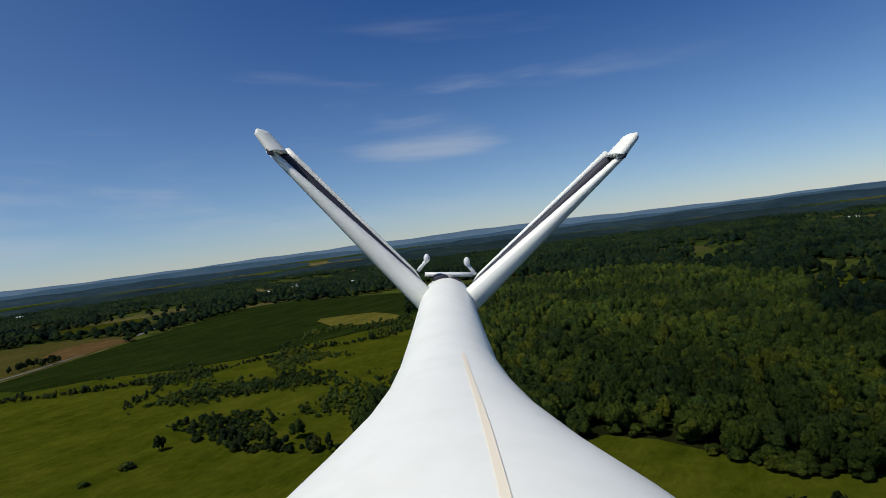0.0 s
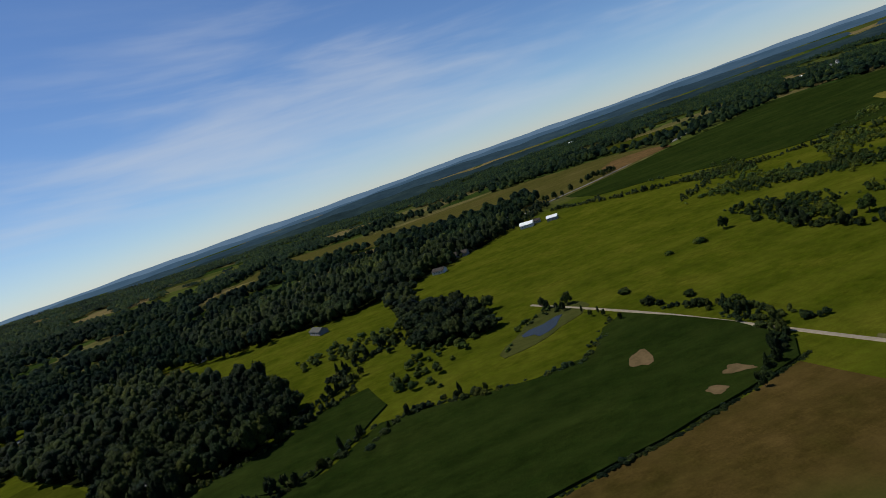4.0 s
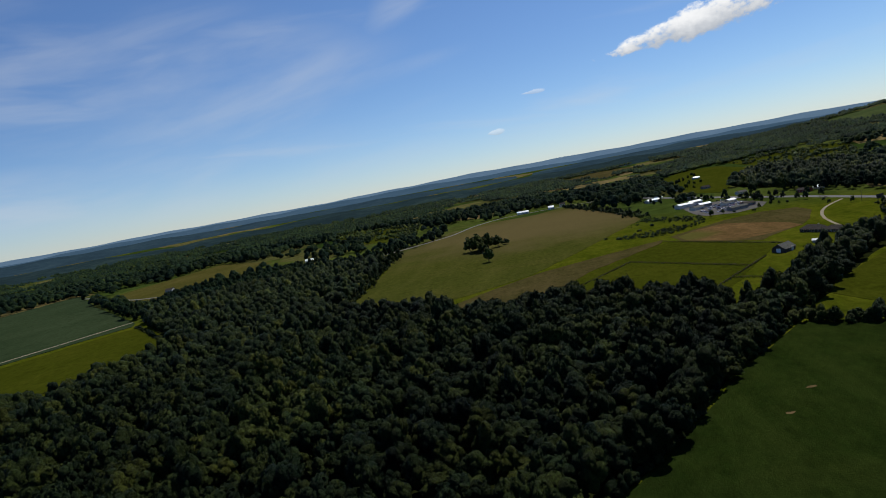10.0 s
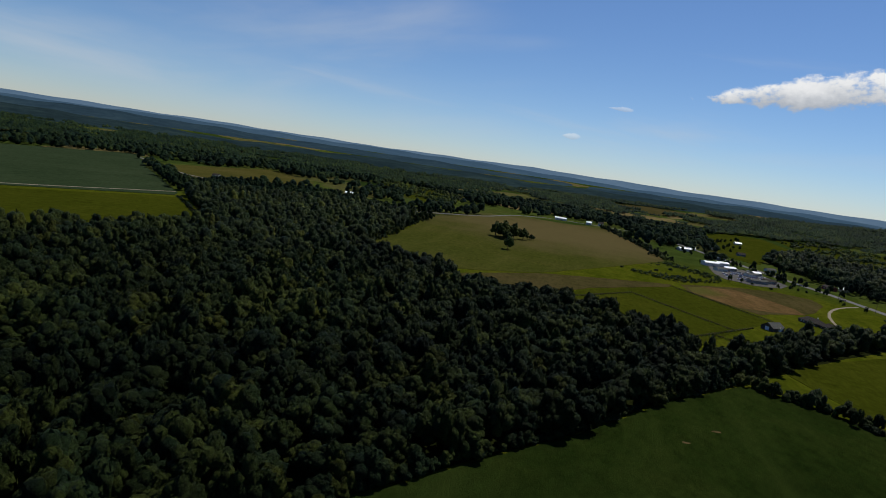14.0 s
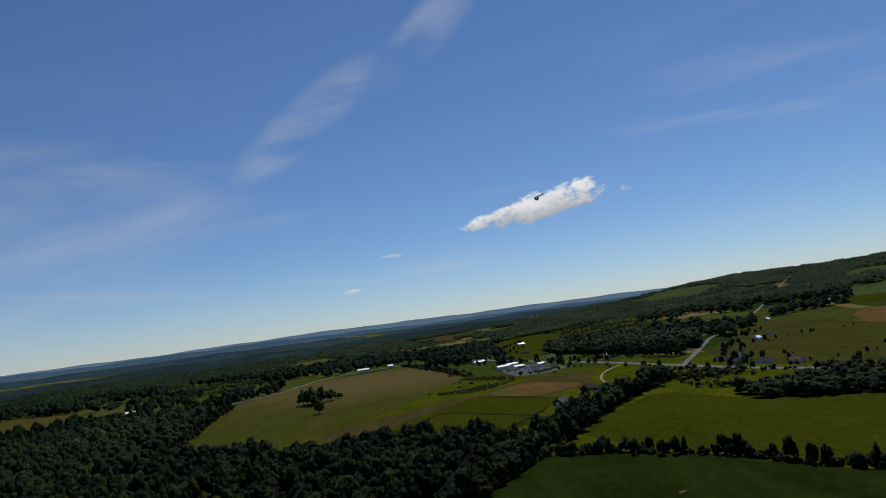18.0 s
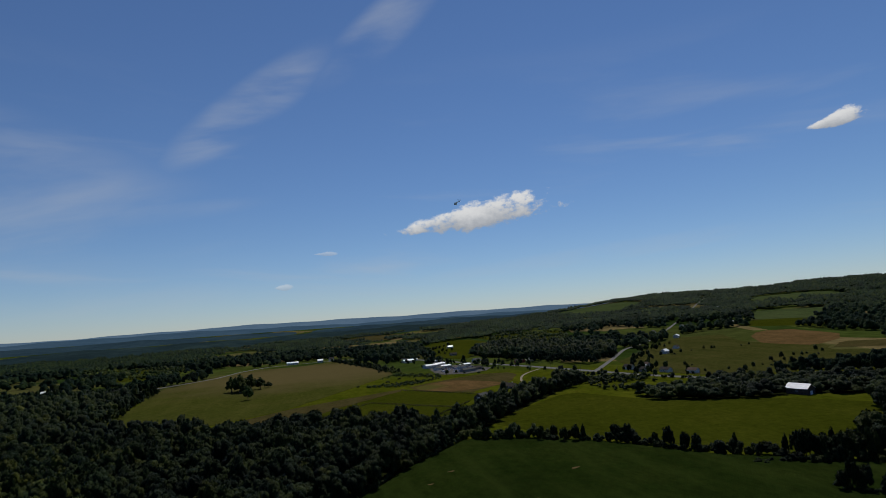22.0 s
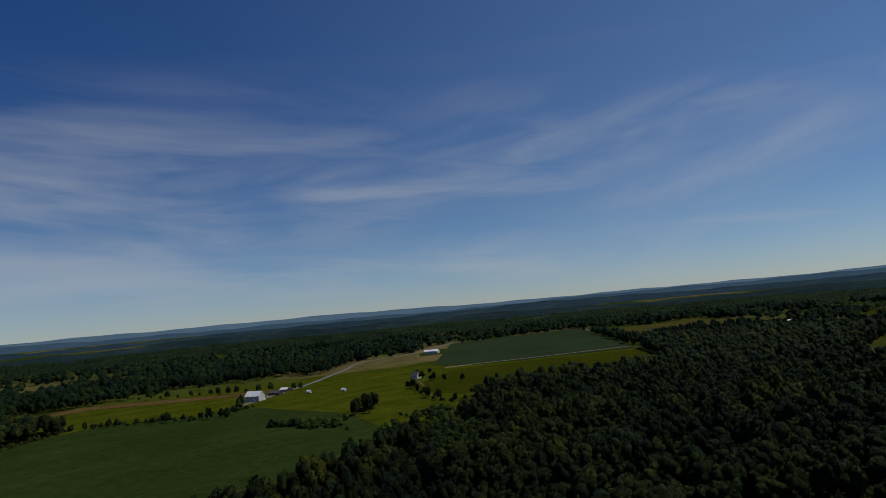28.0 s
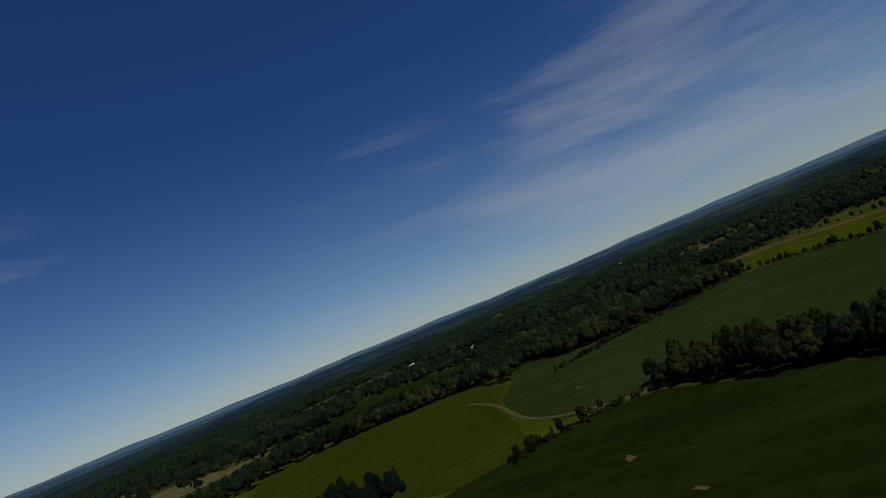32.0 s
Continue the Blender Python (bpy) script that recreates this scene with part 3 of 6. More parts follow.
ROAD_PALE = [(1110, -309), (1225, -428), (1177, -522), (1008, -564), (942, -498), (850, -334), (826, -250)]
FAR_GREEN = [(1409, -629), (1339, -781), (1085, -656), (1185, -540)]
SW_HAY = [(-380, -560), (-430, -505), (-468, -450), (-486, -365), (-428, -316), (-340, -303), (-261, -268), (-229, -254), (-194, -249), (-171, -256), (-168, -280), (-200, -400), (-260, -480)]
SW_PASTURE = [(-1056, -1076), (-1271, -1029), (-1354, -891), (-1091, -679), (-966, -702), (-921, -814), (-916, -969)]
SW_CROP = [(-800, -650), (-765, -445), (-622, -392), (-530, -420), (-520, -540), (-608, -640)]
WEST_TAN = [(-745, -195), (-715, -195), (-762, -40), (-692, 40), (-622, 150), (-640, 165), (-720, 60), (-800, -30)]

sheet("field", CORN_FIELD, CORN, "large dark green field of standing corn", lift=0.9, gap=25)
sheet("field", CORN_EAST, CORN, "green corner of corn below the wood", lift=0.8, gap=25)
sheet("field", AIRFIELD, DRY, "brown dry mown grass of the model airfield", lift=0.1)
sheet("field", BARN_FIELD, HAY, "smooth bright green hay field below the barn", lift=0.15)
sheet("field", TREE_FIELD, HILL_PASTURE, "green pasture turning brown towards the road", lift=0.15)
sheet("field", BROWN_STRIP, STRIP, "brown strip of dry grass between fields", lift=0.2)
sheet("field", FENCED_FIELD, HAY, "green paddocks parted by fence lines", lift=0.15)
sheet("field", TAN_MARGIN, STRIP, "olive margin of dry grass round the tan field", lift=0.1)
sheet("field", TAN_FIELD, TAN, "tan mown field near the ranch house", lift=0.15)
sheet("field", SOY_FIELD, SOY, "bluish green field of soybeans", lift=0.4)
sheet("field", WEST_HAY, HAY, "green hay field beside the woods", lift=0.15)
sheet("field", VILLAGE_FIELD, PASTURE, "yellow-green pasture behind the village trees", lift=0.15)
sheet("field", SMALL_WEST, HAY, "small green clearing between woods", lift=0.15)
sheet("field", FARM_FIELD, CLOVER, "dark green crop below the white barn", lift=0.4)
sheet("field", SOUTH_FIELD, CORN, "dark green crop between belts of trees", lift=0.4)
sheet("field", STREAK_FIELD, CORN, "dark green crop with bare pale streaks", lift=0.4)
for poly in GLADES:
    sheet("field", poly, PASTURE, "small light green clearing among the trees", lift=0.25)
sheet("field", CROP_SOUTH, CORN, "dark green crop field by the road", lift=0.5)
sheet("field", YELLOW_PATCH, MUSTARD, "yellowed patch in the green crop", lift=0.6)
sheet("field", ROAD_FIELD, PASTURE, "pale yellow-green field beyond the road", lift=0.15)
sheet("field", EAST_FIELD, ROUGH, "brownish green field at the foot of the hill", lift=0.15)
sheet("field", LOW_SLOPE, HAY, "small green field low on the slope", lift=0.4)
sheet("field", EAST_TAN, TAN, "tan field at the foot of the hill", lift=0.2)
sheet("field", EAST_STRIP, STRIP, "dry strip of field below the ridge", lift=0.2)
sheet("field", HILL_FIELD, HILL_GRASS_HAZED, "light green clearing high on the ridge", lift=0.5)
sheet("field", HILL_SLOPE, HILL_GRASS_HAZED, "green clearing on the wooded slope", lift=0.5)
sheet("field", HILL_FOOT, HILL_GRASS_HAZED, "green field at the foot of the slope", lift=0.5)
sheet("field", NORTH_FIELD, STRIP, "pale green field far to the north", lift=0.5)
sheet("field", NORTH_SCRUB, HAY, "light green rough pasture with bushes", lift=0.3)
sheet("field", NORTH_LANE, HAY, "light green lawn above the highway", lift=0.3)
sheet("field", WEST_SCRUB, HAY, "light green rough meadow with bushes", lift=0.3)
sheet("field", FAR_GREEN, HAY, "light green field beyond the country road", lift=0.3)
sheet("field", ROAD_PALE, PASTURE, "pale yellow-green field along the country road", lift=0.12)
sheet("field", ROAD_TAN, TAN, "tan bare field along the country road", lift=0.3)
sheet("field", SW_HAY, HAY, "green field with pale streaks in the south-west", lift=0.25)
sheet("field", WEST_TAN, TAN, "tan strip of dry field beyond the western farm", lift=0.25)
sheet("field", SW_PASTURE, PASTURE, "pale pasture in the south-west", lift=0.25)
sheet("field", SW_CROP, CORN, "dark green crop in the south-west", lift=0.4)

# ======== woods ========
def lump(rng, at, radius, axis, seg, uneven=0.16):
    """A rounded, uneven boss of leaves that bulges along an axis."""
    axis = np.asarray(axis, float) / np.linalg.norm(axis)
    side = np.cross(axis, (0.31, 0.77, 0.55))
    side /= np.linalg.norm(side)
    rise = np.cross(axis, side)
    spin = rng.uniform(0, 6.28)
    out = [axis * rng.uniform(0.92, 1.12)]
    for polar in (0.85, 1.75):
        for k in range(seg):
            a = spin + (k + 0.5 * (polar > 1)) * 2 * np.pi / seg
            out.append((axis * math.cos(polar) + (side * math.cos(a) + rise * math.sin(a)) * math.sin(polar)) * rng.uniform(1 - uneven, 1 + uneven))
    tris = []
    for k in range(seg):
        n = (k + 1) % seg
        tris += [(0, 1 + k, 1 + n), (1 + k, 1 + seg + k, 1 + n), (1 + n, 1 + seg + k, 1 + seg + n)]
    return np.array(out) * radius + np.asarray(at), np.array(tris)


def crown(rng, leaves, lumps=9, pointed=0.0, seg=6, heart=0.66):
    """One crown, about 1 m in radius and 2 m high from z = 0: rounded leafy bosses round a heart, with loose sprays of leaves."""
    vs, fs, base = [], [], 0
    a = 2.4 * np.arange(lumps) + rng.uniform(-0.4, 0.4, lumps)
    up = np.linspace(0.98, -0.45, lumps) + rng.uniform(-0.1, 0.1, lumps)
    up = np.clip(up, -0.6, 1)
    flat = np.sqrt(np.clip(1 - up**2, 0.02, 1))
    ways = np.stack([flat * np.cos(a), flat * np.sin(a), up], 1)
    reach = rng.uniform(0.46, 0.68, lumps)
    centres = ways * reach[:, None] * (1, 1, 1.02) + (0, 0, 1.0)
    radii = rng.uniform(0.30, 0.47, lumps) * (9 / max(lumps, 3)) ** 0.35
    pieces = [lump(rng, (0, 0, 0.95), heart, (0, 0, 1), 6, 0.1)] if heart else []
    pieces += [lump(rng, c, r, w + (0, 0, 0.35), seg) for c, r, w in zip(centres, radii, ways)]
    for v, f in pieces:
        vs.append(v)
        fs.append(f + base)
        base += len(v)
    if leaves:
        which = rng.integers(0, lumps, leaves)
        way = ways[which] * 0.8 + rng.normal(0, 0.55, (leaves, 3)) + (0, 0, 0.2)
        way /= np.linalg.norm(way, axis=1, keepdims=True)
        at = centres[which] + way * (radii[which] * rng.uniform(0.92, 1.22, leaves))[:, None]
        facing = way + rng.normal(0, 0.7, (leaves, 3))
        facing /= np.linalg.norm(facing, axis=1, keepdims=True)
        side = np.cross(facing, rng.normal(0, 1, (leaves, 3)))
        side /= np.linalg.norm(side, axis=1, keepdims=True)
        rise = np.cross(facing, side)
        size = rng.uniform(0.06, 0.13, (leaves, 1))
        tri = np.stack([at + side * size, at + rise * size * 1.1 - side * size * 0.5, at - rise * size * 1.1 - side * size * 0.5], 1)
        vs.append(tri.reshape(-1, 3))
        fs.append(np.arange(leaves * 3).reshape(-1, 3) + base)
    v, f = np.concatenate(vs), np.concatenate(fs)
    v[:, 2] = np.clip(v[:, 2], 0.02, None)
    if pointed:
        v[:, :2] *= 1 - pointed * np.clip(v[:, 2:3] / 2.0, 0, 1)
    return v, f


def canopy(rng, bosses, seg=5):
    """A patch of far wood about 1 m in radius: many crowns grown together."""
    vs, fs, base = [], [], 0
    for k in range(bosses):
        r = 0.92 * math.sqrt((k + 0.4) / bosses)
        a = 2.4 * k + rng.uniform(-0.3, 0.3)
        size, top = rng.uniform(0.30, 0.46), rng.uniform(1.35, 2.0)
        ring = [(r * math.cos(a) + size * rng.uniform(0.8, 1.2) * math.cos(q), r * math.sin(a) + size * rng.uniform(0.8, 1.2) * math.sin(q), top * rng.uniform(0.35, 0.6)) for q in np.arange(seg) * 2 * np.pi / seg]
        vs.append(np.array([(r * math.cos(a), r * math.sin(a), top)] + ring))
        fs.append(np.array([(0, 1 + j, 1 + (j + 1) % seg) for j in range(seg)]) + base)
        base += seg + 1
    return np.concatenate(vs), np.concatenate(fs)


def grow(name, templates, x, y, radius, tall, rng, material, label, category, group="", sink=0.0):
    """Joins many crowns into one mesh."""
    n = len(x)
    which = rng.integers(0, len(templates), n)
    z = height(x, y) - sink
    turn = rng.uniform(0, 2 * np.pi, n)
    vs, fs, base = [], [], 0
    for k, (tv, tf) in enumerate(templates):
        i = np.nonzero(which == k)[0]
        if not len(i):
            continue
        c, s = np.cos(turn[i])[:, None], np.sin(turn[i])[:, None]
        px = (tv[None, :, 0] * c - tv[None, :, 1] * s) * radius[i][:, None] + x[i][:, None]
        py = (tv[None, :, 0] * s + tv[None, :, 1] * c) * radius[i][:, None] + y[i][:, None]
        pz = tv[None, :, 2] * (tall[i] / 2)[:, None] + z[i][:, None]
        vs.append(np.stack([px, py, pz], -1).reshape(-1, 3))
        fs.append((tf[None] + (np.arange(len(i)) * len(tv))[:, None, None] + base).reshape(-1, 3))
        base += len(i) * len(tv)
    me = mesh_from(name, np.concatenate(vs), np.concatenate(fs))
    me.materials.append(material)
    return tagged(new(name, me), label, category, group, "stuff")


def scatter(poly, gap, rng, jitter=0.42):
    lo, hi = np.min(poly, 0), np.max(poly, 0)
    gx, gy = np.meshgrid(np.arange(float(lo[0]), hi[0], gap), np.arange(float(lo[1]), hi[1], gap * 0.87))
    gx[::2] += gap / 2
    gx = gx + rng.uniform(-jitter, jitter, gx.shape) * gap
    gy = gy + rng.uniform(-jitter, jitter, gy.shape) * gap
    keep = inside(gx, gy, poly)
    return gx[keep], gy[keep]


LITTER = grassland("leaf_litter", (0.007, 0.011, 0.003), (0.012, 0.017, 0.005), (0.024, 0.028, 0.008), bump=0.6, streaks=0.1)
rng = np.random.default_rng(7)
NEAR = [crown(rng, 82, 12) for _ in range(8)] + [crown(rng, 78, 11, pointed=0.3), crown(rng, 78, 10)]
MIDDLE = [crown(rng, 8, 5, 0.0, 5, 0.7) for _ in range(6)]
MID = [crown(rng, 0, 2 + k % 2, 0.0, 5, 0.84) for k in range(6)]
FAR = [canopy(rng, 8) for _ in range(5)]

WEST_WOOD = [(-42, 71), (-27, 93), (1, 132), (23, 160), (46, 189), (66, 223), (93, 256), (117, 285), (112, 320), (96, 352), (30, 402), (-56, 388), (-78, 432), (-140, 443), (-172, 455), (-178, 560), (-205, 780), (-330, 760),
             (-470, 640), (-440, 590), (-288, 424), (-326, 305), (-368, 203), (-300, 170), (-275, 75), (-217, -12), (-218, -50), (-209, -94), (-224, -125), (-242, -150), (-246, -185), (-228, -173), (-196, -143), (-182, -113), (-159, -88), (-139, -73), (-125, -63), (-105, -69), (-79, -94), (-43, -118), (-19, -140), (8, -186), (50, -200), (66, -190), (56, -181), (37, -158), (22, -128), (4, -86), (-32, -68), (-50, -35), (-60, 0), (-63, 22), (-52, 53)]
SW_BELT = [(-505, -352), (-489, -350), (-470, -452), (-435, -512), (-450, -520), (-490, -470), (-514, -390)]
FARM_WOOD = [(-800, -330), (-800, -215), (-745, -215), (-690, -130), (-650, -105), (-605, -75), (-560, -125), (-484, -215), (-474, -262), (-524, -310), (-508, -352), (-560, -390)]
HAY_BELT = [(100, 304), (120, 292), (160, 336), (204, 394), (250, 450), (290, 484), (284, 496), (236, 462), (184, 406), (142, 350)]
YOUNG = [[(-82, -43), (-67, -43), (-50, -58), (-22, -80), (-28, -88), (-58, -66)], [(-300, 130), (-262, 122), (-168, 46), (-188, 30), (-290, 85)]]
BARN_WOOD = [(300, 162), (362, 197), (427, 264), (452, 288), (545, 310), (650, 280), (613, 243), (588, 211), (500, 170), (455, 123), (402, 98), (350, 80), (308, 100)]
VERGE_WOOD = [(402, 332), (425, 300), (452, 290), (548, 312), (540, 335), (480, 366), (428, 420), (405, 420)]
ROAD_WOOD = [(297, 383), (310, 350), (384, 310), (428, 330), (430, 357), (389, 390), (340, 405)]
SOUTH_WOOD = [(250, -236), (236, -224), (197, -236), (194, -257), (176, -267), (148, -259), (144, -273), (124, -278), (91, -263), (62, -253), (43, -253), (23, -262), (21, -296), (29, -360), (10, -480), (50, -500), (60, -760), (300, -1000), (499, -924), (454, -720), (420, -560), (330, -400), (300, -330)]
HAMLET_WOOD = [(560, 60), (600, -20), (690, -140), (780, -180), (760, -60), (900, 40), (800, 260), (640, 200)]

HOMES = ((830, -201), (684, -185), (673, -193), (657, -83), (709, -116), (605, -48), (622, 198), (562, 199), (538, 76))
EDGE_CLEAR = [(-660, -190), (-720, -225), (-745, -165), (-700, -160)]
POND_WOOD = [(352, -33), (400, -46), (458, -34), (490, -8), (575, -15), (600, 15), (480, 10), (379, 11), (363, -10)]
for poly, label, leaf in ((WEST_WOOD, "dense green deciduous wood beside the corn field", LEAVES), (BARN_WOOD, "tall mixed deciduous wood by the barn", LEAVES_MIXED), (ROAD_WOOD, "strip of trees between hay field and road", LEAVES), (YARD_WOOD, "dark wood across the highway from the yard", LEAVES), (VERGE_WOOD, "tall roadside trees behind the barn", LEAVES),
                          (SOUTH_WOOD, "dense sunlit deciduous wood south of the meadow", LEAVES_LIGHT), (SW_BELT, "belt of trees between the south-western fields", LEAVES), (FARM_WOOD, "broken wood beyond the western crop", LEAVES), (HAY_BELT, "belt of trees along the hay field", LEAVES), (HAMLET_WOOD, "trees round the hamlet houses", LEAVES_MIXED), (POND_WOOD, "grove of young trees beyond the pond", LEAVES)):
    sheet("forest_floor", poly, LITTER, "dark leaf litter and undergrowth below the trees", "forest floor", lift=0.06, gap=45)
    x, y = scatter(poly, 9.2, rng)
    keep = ~inside(x, y, EDGE_CLEAR) & ~inside(x, y, YOUNG[0]) & ~inside(x, y, YOUNG[1]) & ~inside(x, y, GLADES[0]) & ~inside(x, y, GLADES[1]) & (np.hypot(x - 410, y - 316) > 14)
    for hx, hy in HOMES:
        keep &= np.hypot(x - hx, y - hy) > 16
    x, y = x[keep], y[keep]
    close = np.hypot(x - 30, y + 20) < 430
    far = np.hypot(x - 30, y + 20) > 700
    for lot, shapes in ((close, NEAR), (~close & ~far, MIDDLE), (far, MID)):
        n = int(lot.sum())
        if n:
            grow("woodland", shapes, x[lot], y[lot], rng.uniform(4.2, 8.2, n), (rng.uniform(8.5, 19, n) + rng.normal(0, 1.2, n)) * (0.66 if poly in (ROAD_WOOD, VERGE_WOOD, POND_WOOD) else 1.0), rng, leaf, label, "woodland")

NEAR_ZONE = [(-800, -330), (-800, 210), (-640, 375), (-560, 352), (-440, 590), (-200, 880), (-100, 1185), (66, 1225), (120, 960), (180, 880), (330, 870), (420, 640), (500, 560), (480, 430), (560, 310), (640, 260), (560, 130),
             (660, 60), (600, -20), (700, -170), (840, -220), (890, -380), (640, -400), (560, -420), (420, -560), (330, -400), (0, -500), (-60, -300)]
OPEN = [NEAR_ZONE, SOY_FIELD, VILLAGE_FIELD, CROP_SOUTH, ROAD_FIELD, EAST_OPEN, EAST_TAN, EAST_STRIP, HILL_FIELD, HILL_SLOPE, HILL_FOOT, LOW_SLOPE, NORTH_FIELD, NORTH_SCRUB, NORTH_LANE, YARD_WOOD, TAN_MARGIN, WEST_SCRUB, *GLADES, FAR_GREEN, ROAD_PALE, SW_HAY, SW_PASTURE, SW_CROP, SW_BELT, WEST_TAN, WEST_WOOD, [(-1200, -770), (-1060, -740), (-870, -500), (-880, -430), (-1000, -390), (-1010, -480)], BARN_WOOD, SOUTH_WOOD, HAMLET_WOOD, TREE_FIELD,
        [(330, -400), (560, -420), (620, -470), (520, -670), (511, -793), (454, -720), (420, -560)],
        [(-170, 1010), (-290, 830), (-420, 880), (-410, 950), (-240, 960), (-130, 1090)], [(-50, 1190), (70, 1190), (180, 1260), (60, 1300), (-60, 1290)],
        [(-600, 330), (-545, 340), (-430, 600), (-470, 640), (-580, 420)], [(-900, 560), (-860, 360), (-660, 170), (-600, 360), (-700, 480)], [(440, 590), (540, 700), (580, 880), (480, 760), (380, 650)]]



HIGHWAY = [(800, 300), (680, 312), (570, 342), (490, 384), (432, 434), (405, 484), (388, 532), (372, 600), (350, 681), (324, 772), (298, 835), (262, 935), (225, 1030), (165, 1220), (130, 1360), (60, 1600), (40, 2000)]
HILL_ROAD = [(372, 600), (463, 727), (565, 873), (640, 935), (790, 1105), (1000, 1340), (1400, 1800), (1800, 2250)]
PASTURE_ROAD = [(165, 1222), (66, 1236), (-60, 1215), (-112, 1130), (-140, 1010), (-217, 905), (-275, 845), (-330, 826), (-480, 800), (-640, 840), (-860, 1000)]
COUNTRY_ROAD = [(640, 60), (720, -60), (795, -200), (828, -240), (877, -366), (995, -560), (1200, -800), (1390, -1000)]
WEST_ROAD = [(-560, 60), (-664, 193), (-770, 300), (-862, 378), (-900, 540), (-1050, 760)]


def patchy(x, y, size, seed):
    """Smooth random values from 0 to 1 over the plan."""
    u, v = x / size, y / size
    i, j = np.floor(u), np.floor(v)
    f, g = u - i, v - j
    f, g = f * f * (3 - 2 * f), g * g * (3 - 2 * g)

    def at(p, q):
        h = np.sin(p * 127.1 + q * 311.7 + seed * 74.7) * 43758.5453
        return h - np.floor(h)

    return (at(i, j) * (1 - f) + at(i + 1, j) * f) * (1 - g) + (at(i, j + 1) * (1 - f) + at(i + 1, j + 1) * f) * g


def wild(lo, hi, gap):
    """Trees of the wide country: woods with ragged edges, open fields and the hedgerows between them."""
    g = np.arange(-hi, hi, gap)
    gx, gy = np.meshgrid(g, g)
    gx = (gx + rng.uniform(-0.45, 0.45, gx.shape) * gap).ravel()
    gy = (gy + rng.uniform(-0.45, 0.45, gy.shape) * gap).ravel()
    r = np.hypot(gx, gy)
    keep = (r > lo) & (r < hi)
    gx, gy, r = gx[keep], gy[keep], r[keep]
    open_land = 0.62 * patchy(gx, gy, 240, 1) + 0.38 * patchy(gx, gy, 95, 2)
    limit = np.where(height(gx, gy) > 22, 0.68, 0.56) + 0.05 * step(1500, 2600, r)
    hedges = (np.abs(patchy(gx, gy, 150, 3) - 0.5) < 0.02) | (np.abs(patchy(gx, gy, 190, 4) - 0.5) < 0.016)
    keep = (open_land + rng.normal(0, 0.02, len(gx)) < limit) | (hedges & (rng.random(len(gx)) < 0.8)) | (rng.random(len(gx)) < 0.02)
    for poly in OPEN:
        keep &= ~inside(gx, gy, poly)
    for line in (HIGHWAY, HILL_ROAD, PASTURE_ROAD, COUNTRY_ROAD, WEST_ROAD):
        for (x0, y0), (x1, y1) in zip(line, line[1:]):
            along = np.clip(((gx - x0) * (x1 - x0) + (gy - y0) * (y1 - y0)) / ((x1 - x0) ** 2 + (y1 - y0) ** 2), 0, 1)
            keep &= np.hypot(gx - x0 - along * (x1 - x0), gy - y0 - along * (y1 - y0)) > 9
    return gx[keep], gy[keep]


def tops(x, y, lo, hi):
    """Heights of trees: stands of old and young wood, and a spread within them."""
    return lo + (hi - lo) * np.clip(0.65 * patchy(x, y, 60, 5) + rng.uniform(-0.1, 0.55, len(x)), 0, 1)


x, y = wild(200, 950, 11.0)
grow("woodland", MIDDLE, x, y, rng.uniform(4.2, 7.4, len(x)), tops(x, y, 8, 19), rng, LEAVES_HAZED, "broken green woods spread over the farmland", "woodland")
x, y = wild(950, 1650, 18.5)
grow("woodland", MID, x, y, rng.uniform(7.5, 11.5, len(x)), tops(x, y, 9, 20), rng, LEAVES_HAZED, "green woods on the farmland further off", "woodland")
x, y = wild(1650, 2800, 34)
grow("woodland", FAR, x, y, rng.uniform(18, 26, len(x)), tops(x, y, 11, 22), rng, LEAVES_HAZED, "far woods over the rolling country", "woodland", sink=1.0)


# ======== roads and water ========
def ribbon(name, line, width, material, label, category="road", lift=0.25, kind="structure"):
    """A road that lies on the land along a line, with a low shoulder on both sides."""
    pts = []
    for (x0, y0), (x1, y1) in zip(line, line[1:]):
        n = max(1, int(math.hypot(x1 - x0, y1 - y0) / 18))
        pts += [(x0 + (x1 - x0) * i / n, y0 + (y1 - y0) * i / n) for i in range(n)]
    pts.append(line[-1])
    for _ in range(3):
        pts = [pts[0]] + [((a[0] + 2 * b[0] + c[0]) / 4, (a[1] + 2 * b[1] + c[1]) / 4) for a, b, c in zip(pts, pts[1:], pts[2:])] + [pts[-1]]
    bm = bmesh.new()
    rows = []
    for i, (x, y) in enumerate(pts):
        ax, ay = pts[max(i - 1, 0)]
        bx, by = pts[min(i + 1, len(pts) - 1)]
        d = math.hypot(bx - ax, by - ay) or 1
        nx, ny = -(by - ay) / d, (bx - ax) / d
        z = float(height(x, y))
        rows.append([bm.verts.new((x + nx * o, y + ny * o, z + h)) for o, h in ((width / 2 + 0.6, -0.2), (width / 2, lift), (-width / 2, lift), (-width / 2 - 0.6, -0.2))])
    for a, b in zip(rows, rows[1:]):
        for k in range(3):
            bm.faces.new((a[k], b[k], b[k + 1], a[k + 1]))
    bmesh.ops.recalc_face_normals(bm, faces=bm.faces)
    if sum(f.normal.z for f in bm.faces) < 0:
        bmesh.ops.reverse_faces(bm, faces=bm.faces)
    return tagged(part(name, bm, material), label, category, kind=kind)


def surface(name, dark, light, scale, rough=0.9, spec=0.2):
    m = Nodes(name, rough, 0.0)
    m.colour(m.mix(0.4, m.ramp(m.noise(scale, 5.0), (0.3, dark), (0.7, light)), m.ramp(m.noise(scale * 0.08, 3.0), (0.35, dark), (0.65, light))))
    return m.mat


